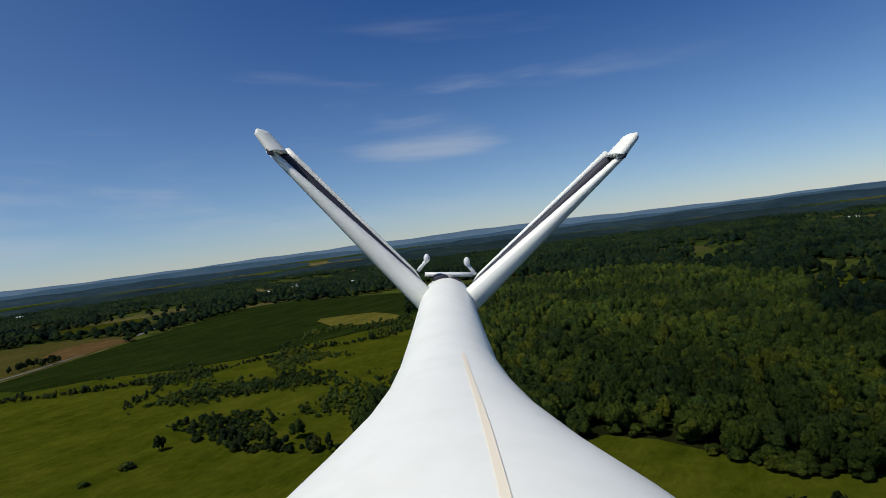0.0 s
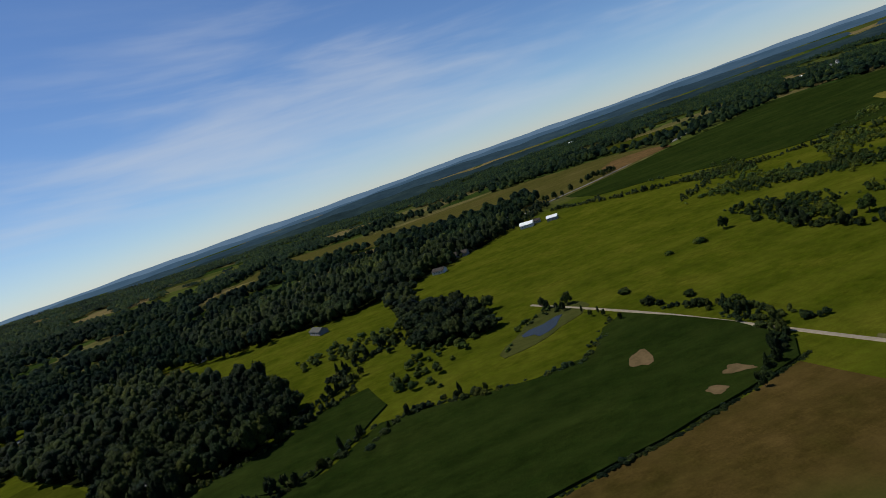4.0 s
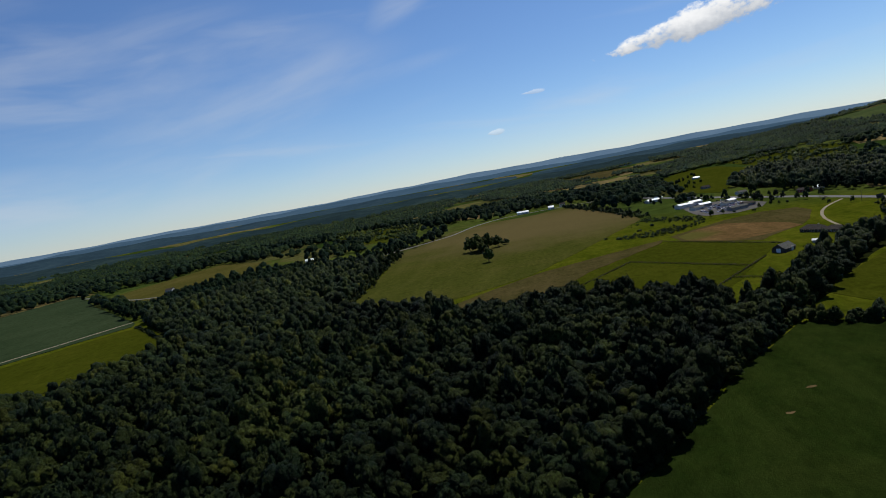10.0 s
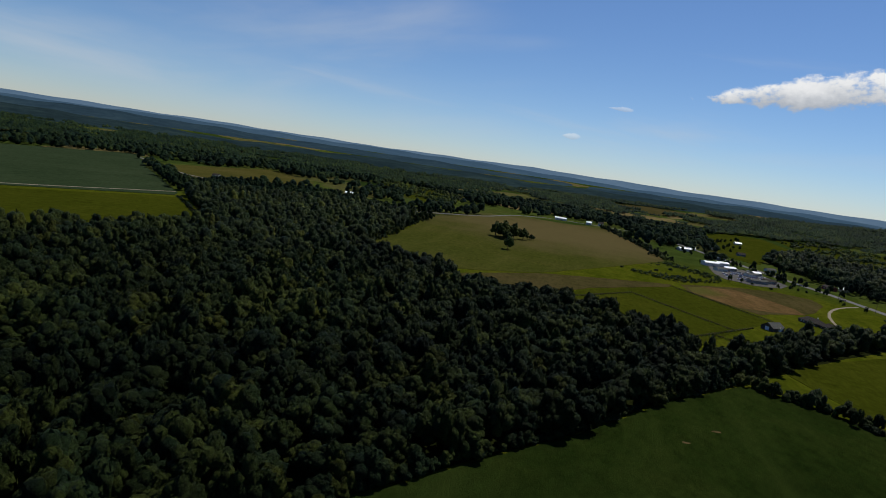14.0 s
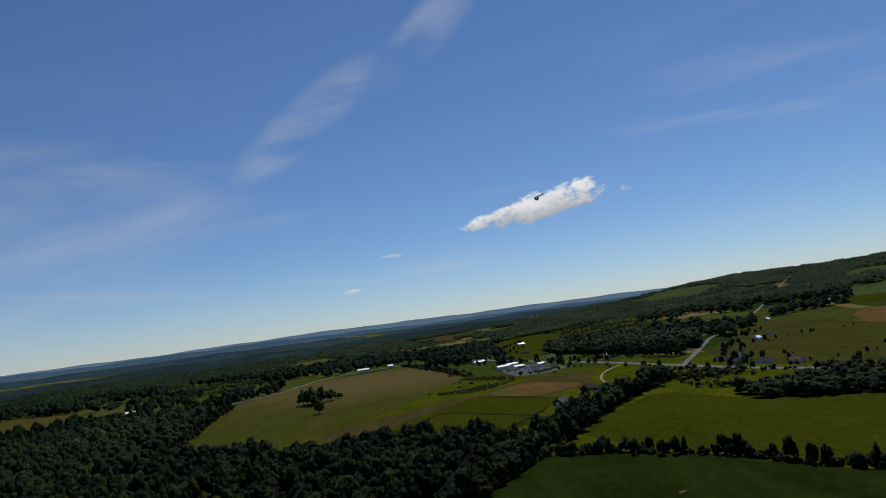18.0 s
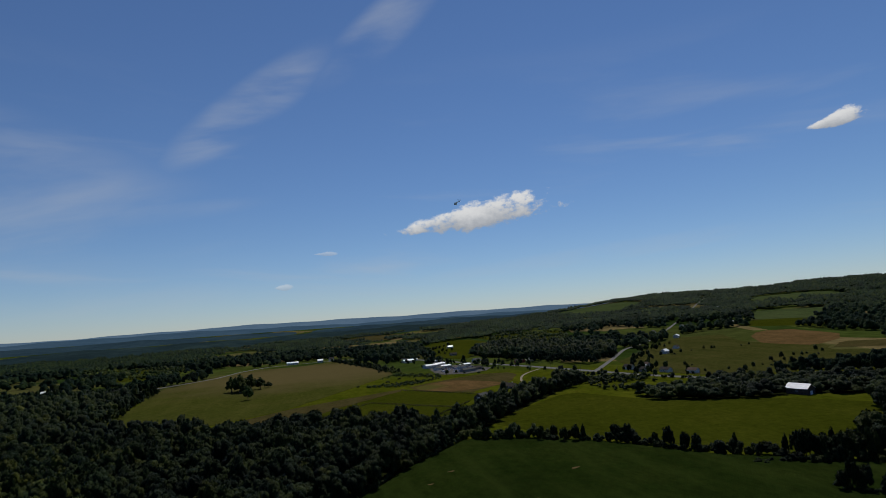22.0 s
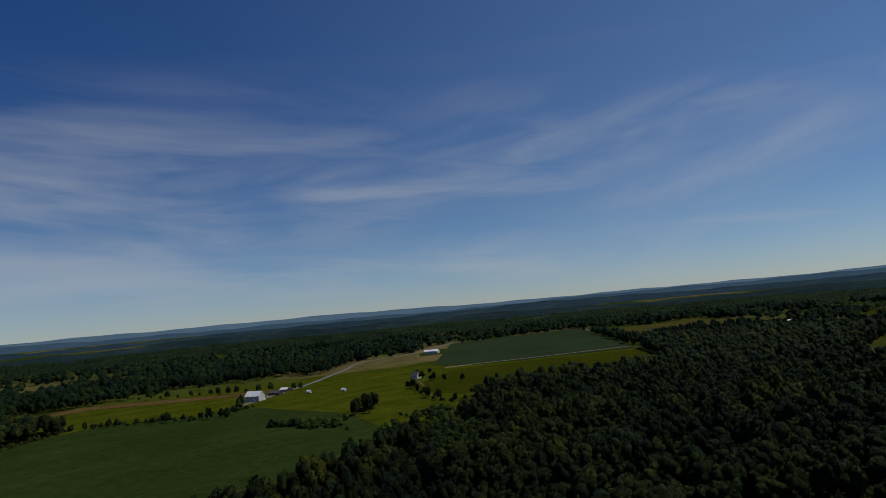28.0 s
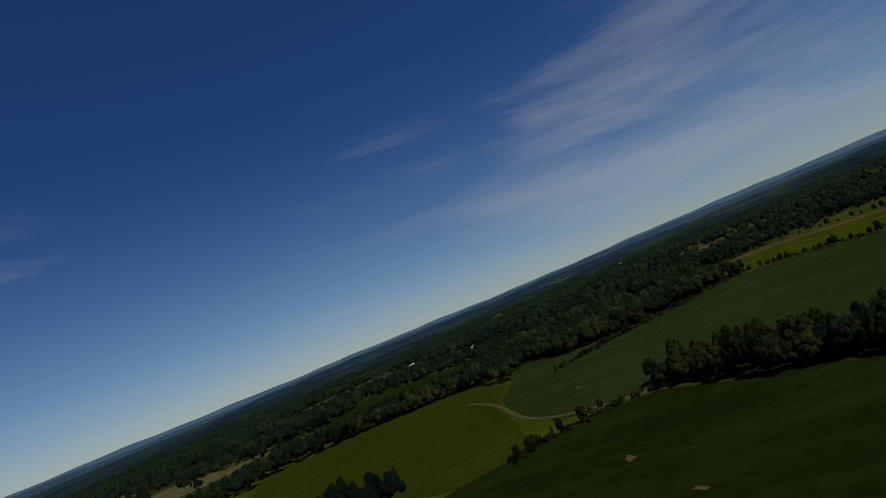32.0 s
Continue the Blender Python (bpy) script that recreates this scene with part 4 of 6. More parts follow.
ASPHALT = surface("worn_asphalt", (0.105, 0.102, 0.096), (0.16, 0.156, 0.148), 0.8)
GRAVEL = surface("pale_gravel", (0.16, 0.135, 0.09), (0.27, 0.23, 0.165), 1.2)
DIRT = surface("dirt_track", (0.055, 0.056, 0.018), (0.105, 0.09, 0.036), 0.9)
SOIL = surface("bare_soil", (0.06, 0.046, 0.02), (0.12, 0.083, 0.04), 0.5)
STUBBLE_STREAK = surface("pale_dry_soil", (0.034, 0.038, 0.013), (0.085, 0.075, 0.032), 0.8)
YARD = surface("gravel_yard", (0.06, 0.058, 0.052), (0.12, 0.114, 0.10), 0.2)

ribbon("road", HIGHWAY, 11, ASPHALT, "grey two-lane highway past the village")
ribbon("road", HILL_ROAD, 6, ASPHALT, "pale side road climbing the hill")
ribbon("road", PASTURE_ROAD, 6, ASPHALT, "narrow road along the pasture's edge")
ribbon("road", COUNTRY_ROAD, 7, ASPHALT, "pale country road by the hamlet")
ribbon("road", WEST_ROAD, 6, ASPHALT, "narrow road past the western farms")
ribbon("track", [(-592, 355), (-569, 409), (-531, 477), (-472, 611)], 3.5, GRAVEL, "pale farm track between two fields", lift=0.5)
ribbon("track", [(376, -66), (335, -81), (279, -101), (228, -113), (180, -125)], 1.8, GRAVEL, "pale gravel lane across the meadow")
ribbon("track", [(333, 690), (308, 668), (287, 636), (272, 606), (261, 574), (258, 536), (253, 512)], 2.2, GRAVEL, "curved gravel driveway to the ranch house")
ribbon("track", [(-387, 179), (-430, 200), (-480, 235), (-545, 270)], 3, DIRT, "grassy dirt track to a farmhouse")
ribbon("track", [(-389, -341), (-349, -304), (-288, -276), (-250, -257), (-240, -242), (-228, -208), (-235, -150)], 3, DIRT, "dirt track round the field corner", lift=0.5)
ribbon("track", [(-886, -946), (-866, -780), (-922, -681), (-870, -564), (-817, -484), (-820, -380)], 4, GRAVEL, "pale lane along the south-western fields", lift=0.5)
ribbon("track", [(190, -125), (137, -150), (111, -164), (92, -170), (74, -178), (58, -184)], 1.8, DIRT, "mown grass track between crop and meadow", lift=0.5)

sheet("yard", [(196, 735), (225, 712), (262, 725), (288, 762), (268, 850), (232, 880), (205, 850)], YARD, "gravel yard full of parked vehicles", "yard", lift=0.2)


def blob(x, y, long, wide, turn, seed):
    """An uneven oval outline."""
    out = []
    for k in range(16):
        a = k * math.pi / 8
        r = 1 + 0.9 * noise.noise((math.cos(a) * 1.3 + seed, math.sin(a) * 1.3, seed))
        u, v = long * r * math.cos(a), wide * r * math.sin(a)
        out.append((x + u * math.cos(turn) - v * math.sin(turn), y + u * math.sin(turn) + v * math.cos(turn)))
    return out


for n, (x, y, long, wide, turn, lift) in enumerate(((242, -66, 9, 4, 2.6, 0.96), (205, -84, 7, 3, 0.9, 0.96), (199, -70, 5, 2.5, 0.6, 0.96), (118, 150, 2.6, 1.2, 0.4, 0.96), (95, 213, 1.8, 0.9, 0.4, 0.96), (100, 129, 2.2, 1.1, 0.8, 0.96), (80, 194, 1.4, 0.7, 0.2, 0.96), (205, 40, 3, 1.2, -0.5, 0.96), (155, 190, 2.5, 1.0, 0.4, 0.96),
                                                    (-28, 16, 8, 1.4, 0.6, 0.96), (95, -140, 3, 1.6, 0.3, 0.46), (60, -143, 3, 1.6, 0.3, 0.46), (70, -147, 4, 1.0, 0.5, 0.46), (63, -161, 5, 0.7, 0.4, 0.46), (121, -140, 4, 1.6, 0.2, 0.46), (-300, -232, 4, 2, 0.2, 0.46), (-140, -194, 4, 2, 0.3, 0.46), (-97, -172, 3, 1.4, 0.9, 0.46), (-68, -164, 3, 1.2, 0.4, 0.46), (-45, -160, 2.5, 1, 0.4, 0.46))):
    sheet("bare_patch", blob(x, y, long, wide, turn, n * 3.7), SOIL, "bare brown soil in the crop", "soil", lift=lift, gap=5)

for k in range(64):
    x, y = 112 - 72 * ((k * 0.7549) % 1.0), -104 - 66 * ((k * 0.5698 + 0.2) % 1.0)
    if inside(x, y, STREAK_FIELD) and inside(x - 4, y + 4, STREAK_FIELD) and inside(x + 4, y - 4, STREAK_FIELD):
        sheet("bare_patch", blob(x, y, 1.6 + k % 5 * 1.0, 0.14 + k % 3 * 0.05, 2.36, k * 1.9), STUBBLE_STREAK, "thin bare streak along the crop rows", "soil", lift=0.45, gap=3)

WATER = Nodes("pond_water", 0.2, 0.12)
WATER.colour((0.02, 0.022, 0.016)).bump(WATER.noise(0.6, 3.0), 0.03, 0.3)
POND = blob(327, -55, 13, 5.5, 2.2, 4.4)
sheet("pond", POND, WATER.mat, "small dark pond with grassy banks", "pond", lift=0.3, gap=6)
REEDS = grassland("reed_bank", (0.030, 0.042, 0.009), (0.045, 0.056, 0.012), (0.07, 0.074, 0.02))
sheet("pond_bank", blob(326, -52, 30, 15, 2.2, 9.3), REEDS, "dark grassy bank round the pond", "bank", lift=0.18, gap=10)


# ======== single trees, shrubs and hedgerows ========
def mesh_of(name, pair, material):
    me = mesh_from(name, *pair)
    me.materials.append(material)
    return me


def trunk_bm(rng_, tall):
    """A tapered, slightly bent trunk with three limbs, 1 unit high in its crown's scale."""
    bm = bmesh.new()

    def limb(a, b, r0, r1, n=7):
        a, b = Vector(a), Vector(b)
        q = (b - a).to_track_quat("Z", "Y").to_matrix()
        rings = []
        for p, r in ((a, r0), ((a + b) / 2 + Vector(rng_.normal(0, 0.02, 3)), (r0 + r1) / 2), (b, r1)):
            rings.append([bm.verts.new(p + q @ Vector((r * math.cos(k * 2 * math.pi / n), r * math.sin(k * 2 * math.pi / n), 0))) for k in range(n)])
        for u, v in zip(rings, rings[1:]):
            for k in range(n):
                bm.faces.new((u[k], u[(k + 1) % n], v[(k + 1) % n], v[k]))
        bm.faces.new(rings[-1])

    limb((0, 0, -0.15), (0.03, 0.02, 0.62), 0.075, 0.045)
    for k in range(4):
        a = k * 1.6 + rng_.uniform(0, 0.5)
        limb((0.02, 0.01, 0.3 + 0.09 * k), (0.4 * math.cos(a), 0.4 * math.sin(a), 0.75 + 0.15 * k), 0.03, 0.012, 5)
    return bm


def lift_crown(pair, by, squeeze):
    v, f = pair
    v = v.copy()
    v[:, 2] = v[:, 2] * squeeze + by
    return v, f


def tree_kind(kind, leaf, label, category, clumps=150, pointed=0.0, lift_by=-0.02, squeeze=1.03, trunk=True):
    root = thing(kind, (0, 0, -200), label, category)
    if trunk:
        part("trunk", trunk_bm(rng, 1), BARK, root)
    me = mesh_of("crown", lift_crown(crown(rng, clumps, 13, pointed), lift_by, squeeze), leaf)
    ob = new("crown", me)
    ob.parent = root
    return root


KINDS = [tree_kind("tree", LEAVES, "full round green deciduous tree in a field hedge", "tree"),
         tree_kind("tree", LEAVES, "broad dark green deciduous tree standing in grass", "tree"),
         tree_kind("tree", LEAVES_LIGHT, "light green young deciduous tree in the open", "tree"),
         tree_kind("tree", LEAVES, "tall narrow dark green tree in a hedge", "tree", pointed=0.5, lift_by=-0.06, squeeze=1.05)]
GROVE = tree_kind("tree", LEAVES_LIGHT, "broad old tree with foliage reaching the grass", "tree", lift_by=-0.12, squeeze=1.08)
SHRUB = tree_kind("shrub", LEAVES_LIGHT, "low rounded green shrub in the meadow", "shrub", 70, 0.0, -0.35, 0.9, False)
DARK_SHRUB = tree_kind("shrub", LEAVES, "low dark green shrub at the field edge", "shrub", 70, 0.0, -0.35, 0.9, False)
MASTERS = KINDS + [GROVE, SHRUB, DARK_SHRUB]


def plant(master, x, y, radius, tall, group):
    ob = copy_thing(master, pose(x, y, float(height(x, y)) - 0.15, 0, 0, rng.uniform(0, 360)))
    ob.scale = (radius, radius, tall / 2.05)
    ob["group"] = group
    return ob


# Low scrub that nobody could count.
SCRUB = [crown(rng, 14, 3, 0.0, 5, 0.7) for _ in range(5)]


def hedge(line, wide, tall, label):
    """A continuous uneven hedge of bushes along a line."""
    xs, ys = [], []
    for (x0, y0), (x1, y1) in zip(line, line[1:]):
        n = int(math.hypot(x1 - x0, y1 - y0) / 1.7)
        s = np.linspace(0, 1, n, endpoint=False)
        xs.append(x0 + (x1 - x0) * s)
        ys.append(y0 + (y1 - y0) * s)
    x, y = np.concatenate(xs), np.concatenate(ys)
    n = len(x)
    lumpy = np.array([0.75 + 0.9 * noise.noise((a * 0.06, b * 0.06, 3.0)) for a, b in zip(x, y)]).clip(0.4, 1.6)
    grow("hedgerow", SCRUB, x + rng.normal(0, wide / 3, n), y + rng.normal(0, wide / 3, n), np.maximum(rng.uniform(1.1, 2.2, n), tall * rng.uniform(0.22, 0.42, n) * (tall > 2)) * (0.6 + 0.5 * lumpy), tall * lumpy * rng.uniform(0.6, 1.2, n), rng, LEAVES, label, "hedge", sink=0.3)


def row(line, gap, tall, group, kinds=(0, 0, 1, 3), spread=2.0, shrubs=0.3):
    """Trees set out along a hedge, uneven in height and spacing; rows far off are joined."""
    if min(math.hypot(x - 60, y - 40) for x, y in line) > 520:
        xs, ys = [], []
        for (x0, y0), (x1, y1) in zip(line, line[1:]):
            n = max(1, int(math.hypot(x1 - x0, y1 - y0) / gap))
            xs.append(np.linspace(x0, x1, n) + rng.normal(0, spread, n))
            ys.append(np.linspace(y0, y1, n) + rng.normal(0, spread, n))
        x, y = np.concatenate(xs), np.concatenate(ys)
        h = rng.uniform(*tall, len(x)) * np.where(rng.random(len(x)) < shrubs, 0.45, 1.0)
        grow("tree_row", NEAR, x, y, np.maximum(h * 0.33, 1.8), h, rng, LEAVES, "row of " + group, "trees", sink=0.2)
        return
    for (x0, y0), (x1, y1) in zip(line, line[1:]):
        d = math.hypot(x1 - x0, y1 - y0)
        s = rng.uniform(0, gap)
        while s < d:
            x = x0 + (x1 - x0) * s / d + rng.normal(0, spread)
            y = y0 + (y1 - y0) * s / d + rng.normal(0, spread)
            h = rng.uniform(*tall)
            if rng.random() < shrubs:
                plant(DARK_SHRUB, x, y, rng.uniform(1.8, 3.2), h * 0.4 + 1, group)
            else:
                k = kinds[rng.integers(0, len(kinds))]
                plant(KINDS[k], x, y, h * rng.uniform(0.24, 0.36) if k != 3 else h * 0.2, h, group)
            s += gap * rng.uniform(0.6, 1.5)


hedge([(116, 296), (150, 340), (192, 400), (240, 455), (286, 489), (318, 514)], 9, 7.5, "dense green hedge along the hay field")
hedge([(118, 292), (156, 273), (192, 245), (210, 222), (230, 188), (255, 166), (278, 142), (300, 140)], 6.5, 7.5, "dark green hedge between corn and hay")
hedge([(-50, -35), (-60, 0), (-63, 22), (-52, 53), (-42, 72), (-27, 94), (1, 133), (23, 161), (46, 190), (66, 224), (93, 257), (117, 286), (112, 300)], 2.2, 7.0, "leafy edge of the wood along the corn")
hedge([(30, 404), (-54, 390), (-76, 432), (-140, 444)], 5, 5.0, "bushy edge of the wood along the paddocks")
hedge([(236, 162), (262, 148), (298, 128), (314, 92), (352, 48)], 5, 5.0, "bushy edge of the wood above the corn")
hedge([(238, 112), (246, 94), (258, 84), (268, 66), (288, 46)], 3.5, 3.0, "hedge in the corn field's corner")
hedge([(330, 96), (369, 48), (384, 66), (428, 2)], 4, 4.0, "green hedge in the eastern meadow")
hedge([(252, -112), (228, -116), (208, -104), (190, -78)], 4, 3.4, "green hedge by the gravel lane")
hedge([(286, 46), (284, 23), (270, -18), (262, -52), (300, -84)], 6, 2.6, "bushy belt along the corn field's eastern edge")
hedge([(-440, 575), (-290, 425)], 4, 4.0, "hedge at the hay field's end")
hedge([(-170, 470), (-176, 560), (-190, 700), (-200, 860)], 8, 6.0, "belt of bushes on the pasture's edge")
hedge([(183, 53), (182, 40), (180, 23), (181, 5), (183, -20), (186, -50), (192, -80), (198, -107)], 0.8, 1.3, "rank grass edge between corn and airfield")
hedge([(183, 54), (171, 60), (153, 58), (144, 60), (140, 77), (143, 110), (140, 132), (126, 137), (111, 133), (110, 100), (110, 71)], 0.7, 1.2, "rank grass edge of the airfield strip")
row([(240, 455), (286, 489), (318, 514)], 5.0, (6, 13), "trees along the hay field", spread=2.5)
row([(122, 291), (156, 272), (192, 243)], 5.5, (7, 13), "trees between corn and hay", shrubs=0.4)
row([(192, 243), (207, 226), (230, 188), (255, 166), (278, 142)], 4.0, (6, 13), "trees between corn and hay", shrubs=0.5)
row([(258, 164), (276, 148), (298, 150), (304, 130), (284, 142), (262, 160)], 3.2, (10, 15), "trees between corn and hay", spread=4, shrubs=0)
row([(236, 114), (242, 104), (248, 92)], 2.6, (9, 14), "trees in the corn field's corner", spread=3, shrubs=0)
row([(238, 112), (246, 94), (258, 84), (268, 66), (286, 46)], 3.6, (4, 10), "trees in the corn field's corner", (0, 3, 3, 1), 2.5, 0.35)
row([(330, 96), (369, 48), (384, 66), (428, 2)], 4.5, (5, 9), "hedge trees east of the corn", shrubs=0.4)
row([(265, 48), (290, 26), (276, -12)], 6, (4, 8), "hedge trees east of the corn", shrubs=0.5)
row([(252, -112), (228, -116), (208, -104), (190, -78)], 4, (4, 9), "trees by the gravel lane", shrubs=0.4)
row([(345, -70), (365, -68), (300, -84), (285, -88)], 9, (4, 7), "trees by the gravel lane", shrubs=0.4)
row([(-480, 215), (-430, 195), (-385, 175), (-300, 168)], 8, (6, 11), "trees on the western hay field")
row([(-402, 100), (-405, 125), (-380, 90)], 5, (11, 15), "dark trees at the clearing", (1,), 3, 0)
row([(-600, -80), (-560, -30), (-500, 30), (-540, 60), (-590, 75)], 6, (5, 11), "trees below the white barn")
row([(-560, 300), (-540, 272), (-500, 260), (-455, 268)], 12, (6, 12), "trees round the western farmhouse", (1, 0), 3, 0.1)
row([(-780, 20), (-700, 90), (-620, 160)], 11, (6, 12), "roadside trees in the west")
hedge([(-605, -72), (-530, -140), (-462, -216), (-400, -262)], 6, 5.0, "bushes along the dark western crop")
hedge([(-596, -60), (-543, 11), (-536, 72)], 4, 4.0, "hedge below the white barn")
hedge([(-240, -150), (-226, -205), (-216, -215), (-197, -246), (-176, -252)], 6, 4.0, "bushes at the corner of three fields")
row([(-228, -204), (-217, -212), (-209, -230), (-197, -243), (-178, -250)], 4, (5, 9), "trees at the corner of three fields", spread=2.5, shrubs=0.3)
row([(-660, -110), (-560, -160), (-470, -210)], 9, (6, 12), "trees beyond the dark crop")
hedge([(66, 1212), (100, 1060), (124, 960), (148, 812)], 14, 7.0, "belt of bushes and trees along the pasture's road end")
row([(72, 1205), (104, 1050), (128, 950), (150, 815)], 13, (6, 12), "trees along the pasture's road end", spread=6, shrubs=0.3)
row([(208, 1060), (222, 985), (250, 905), (284, 832)], 13, (5, 11), "trees between the shops", spread=9, shrubs=0.3)
row([(160, 1180), (190, 1090), (176, 1010), (190, 930)], 12, (6, 12), "trees behind the shops", spread=10, shrubs=0.2)
row([(286, 1110), (320, 1200), (300, 1290), (380, 1440)], 18, (6, 11), "trees on the lawn above the highway", spread=9, shrubs=0.2)
row([(396, 520), (420, 560), (446, 600)], 8, (6, 12), "trees round the houses at the fork", spread=9, shrubs=0.2)
row([(420, 480), (450, 520), (470, 560)], 10, (5, 10), "trees round the houses at the fork", spread=9, shrubs=0.3)
row([(300, 560), (320, 500), (352, 440)], 9, (4, 8), "bushes between hay field and highway", spread=10, shrubs=0.5)
row([(-470, 905), (-420, 880), (-380, 890), (-330, 910)], 9, (9, 15), "dark trees round the long buildings", (1,), 5, 0.1)
row([(410, 440), (380, 500), (352, 600), (300, 690)], 16, (5, 11), "roadside trees along the highway", spread=8)
row([(205, 725), (250, 712), (290, 740), (280, 850), (240, 890), (200, 860)], 11, (4, 9), "trees round the vehicle yard", spread=5, shrubs=0.4)
row([(318, 720), (300, 800), (270, 880), (240, 960)], 10, (6, 12), "trees across the highway", spread=16, shrubs=0.2)
row([(400, 560), (470, 660), (560, 790), (640, 860)], 14, (7, 13), "roadside trees on the hill road", spread=9, shrubs=0.1)
row([(-170, 470), (-176, 560), (-190, 700), (-200, 850)], 8, (8, 14), "trees on the pasture's western edge", spread=5, shrubs=0.2)
for x, y, r, h in ((-70, 738, 11, 23), (-58, 748, 10, 22), (-82, 750, 9, 20), (-46, 760, 8, 16), (-72, 756, 11, 22), (-64, 726, 7, 15), (-36, 775, 5, 8), (-50, 640, 6.5, 17)):
    plant(GROVE, x, y, r, h, "trees in the pasture")
for x, y, r, h in ((92, 652, 4, 4), (100, 662, 3, 3), (80, 668, 2.5, 3), (120, 690, 3, 4), (140, 720, 3, 4)):
    plant(DARK_SHRUB, x, y, r, h, "shrubs in the rough grass")
for x, y, r, h in ((329, -106, 4.2, 5), (366, -158, 3.0, 4), (365, -180, 4.5, 6), (374, -204, 4, 9), (313, -229, 6, 9), (326, -236, 6, 8), (300, -240, 5, 10), (346, -238, 4, 5), (374, -266, 5, 6), (222, -176, 4.5, 8),
                   (404, -255, 4, 5), (349, -80, 3.5, 8), (364, -221, 4, 5), (392, -240, 3.5, 5), (262, -127, 3, 4), (274, -115, 4, 5), (288, -120, 3.5, 5), (250, -122, 4, 5)):
    plant(SHRUB if h < 7 else KINDS[2], x, y, r, h, "shrubs in the southern meadow")



def scrub(poly, gap, sizes, keep_part, leaf, label):
    x, y = scatter(poly, gap, rng, 0.5)
    lot = (np.sin(x / 23 + 1.7 * np.sin(y / 31)) + np.sin(y / 19 + 1.3 * np.sin(x / 27)) + rng.normal(0, 0.5, len(x))) > keep_part
    x, y = x[lot], y[lot]
    r = rng.uniform(*sizes, len(x))
    grow("scrub", SCRUB, x, y, r, r * rng.uniform(1.1, 1.7, len(x)), rng, leaf, label, "scrub", sink=0.3)


hedge([(262, -232), (290, -222), (320, -216), (352, -230)], 9, 7.0, "clump of bushes and small trees in the southern meadow")
hedge([(302, -100), (276, -112), (242, -124), (214, -128)], 5, 5.0, "bushes along the gravel lane")
hedge([(505, -262), (560, -336), (520, -440), (440, -522)], 9, 5.0, "belt of bushes below the southern crop")
scrub([(480, -230), (350, -250), (300, -240), (330, -330), (420, -440), (520, -450), (570, -340)], 7.0, (0.9, 2.8), 0.35, LEAVES_LIGHT, "scattered green bushes across the southern meadow")
hedge([(740, -226), (700, -246), (649, -275), (589, -318), (560, -336)], 9, 6.0, "bushy belt along the crop by the hamlet")
row([(890, -340), (908, -360), (898, -392), (886, -370)], 5, (9, 14), "dark pointed trees by the country road", spread=4, shrubs=0)
row([(834, -255), (842, -280), (850, -296)], 5, (8, 13), "dark trees by the country road", spread=4, shrubs=0)
hedge([(640, -60), (690, -120), (740, -190), (800, -235)], 20, 9.0, "tall garden trees round the hamlet houses")
hedge([(66, -190), (58, -182), (39, -160), (24, -130), (8, -90)], 5, 4.5, "bushes along the streaked crop")
scrub([(600, -330), (440, -240), (330, -215), (262, -240), (310, -320), (340, -390), (460, -450), (590, -410), (690, -330)], 4.6, (0.8, 2.7), 0.25, LEAVES_LIGHT, "belt of green scrub across the southern meadow")
scrub([(560, -420), (430, -560), (520, -660), (600, -560), (560, -440)], 6, (1.2, 3.4), 0.2, LEAVES_LIGHT, "scrub and small trees along the crop's edge")
scrub([(250, -238), (236, -220), (197, -232), (192, -252), (176, -262), (148, -254), (142, -268), (124, -273), (91, -258), (62, -248), (43, -248), (40, -258), (90, -270), (124, -284), (150, -276), (200, -262)], 4.5, (2, 4.5), -0.4, LEAVES_LIGHT, "bushy fringe of the southern wood")
scrub([(420, -20), (345, -24), (300, -10), (296, 20), (360, 45), (340, 90), (400, 92), (460, 115), (470, 40)], 8, (1.5, 3.8), 0.5, LEAVES_LIGHT, "scattered bushes in the eastern meadow")
scrub([(300, 440), (420, 330), (470, 380), (390, 500), (330, 620), (300, 560)], 8, (2, 4.5), 0.2, LEAVES, "bushes between hay field and highway")
scrub([(70, 650), (146, 800), (200, 735), (190, 680), (135, 625)], 4.5, (0.7, 2.1), 0.1, LEAVES_LIGHT, "rough bushes below the vehicle yard")
scrub([(-420, 30), (-300, 72), (-275, 74), (-192, -8), (-160, 20), (-240, 140), (-300, 165)], 6, (2, 4.5), -0.2, LEAVES_LIGHT, "light green young growth at the wood's edge")
scrub(YOUNG[0], 3.2, (1.2, 2.8), -2.0, LEAVES_LIGHT, "bright young growth in a gap of the wood")
scrub(YOUNG[1], 4.0, (1.5, 3.2), -2.0, LEAVES_LIGHT, "light young trees at the wood's western edge")
scrub(NORTH_SCRUB, 13, (3, 6), 0.0, LEAVES_LIGHT, "bushes scattered over rough pasture")
scrub(WEST_SCRUB, 13, (3, 6), -0.2, LEAVES_LIGHT, "bushes scattered over rough meadow")
row([(470, 470), (560, 520), (640, 560), (700, 600)], 17, (5, 10), "trees in the eastern field", spread=9, shrubs=0.3)
row([(480, 690), (560, 720), (640, 740), (720, 760)], 17, (5, 10), "trees in the eastern field", spread=8, shrubs=0.3)
scrub([(300, -30), (312, -22), (350, -50), (356, -72), (340, -80), (345, -64), (330, -36), (318, -34)], 5, (1.0, 2.2), -0.3, LEAVES_LIGHT, "reeds and bushes on the pond's bank")

for master in MASTERS:
    for ob in (*master.children_recursive, master):
        bpy.data.objects.remove(ob)


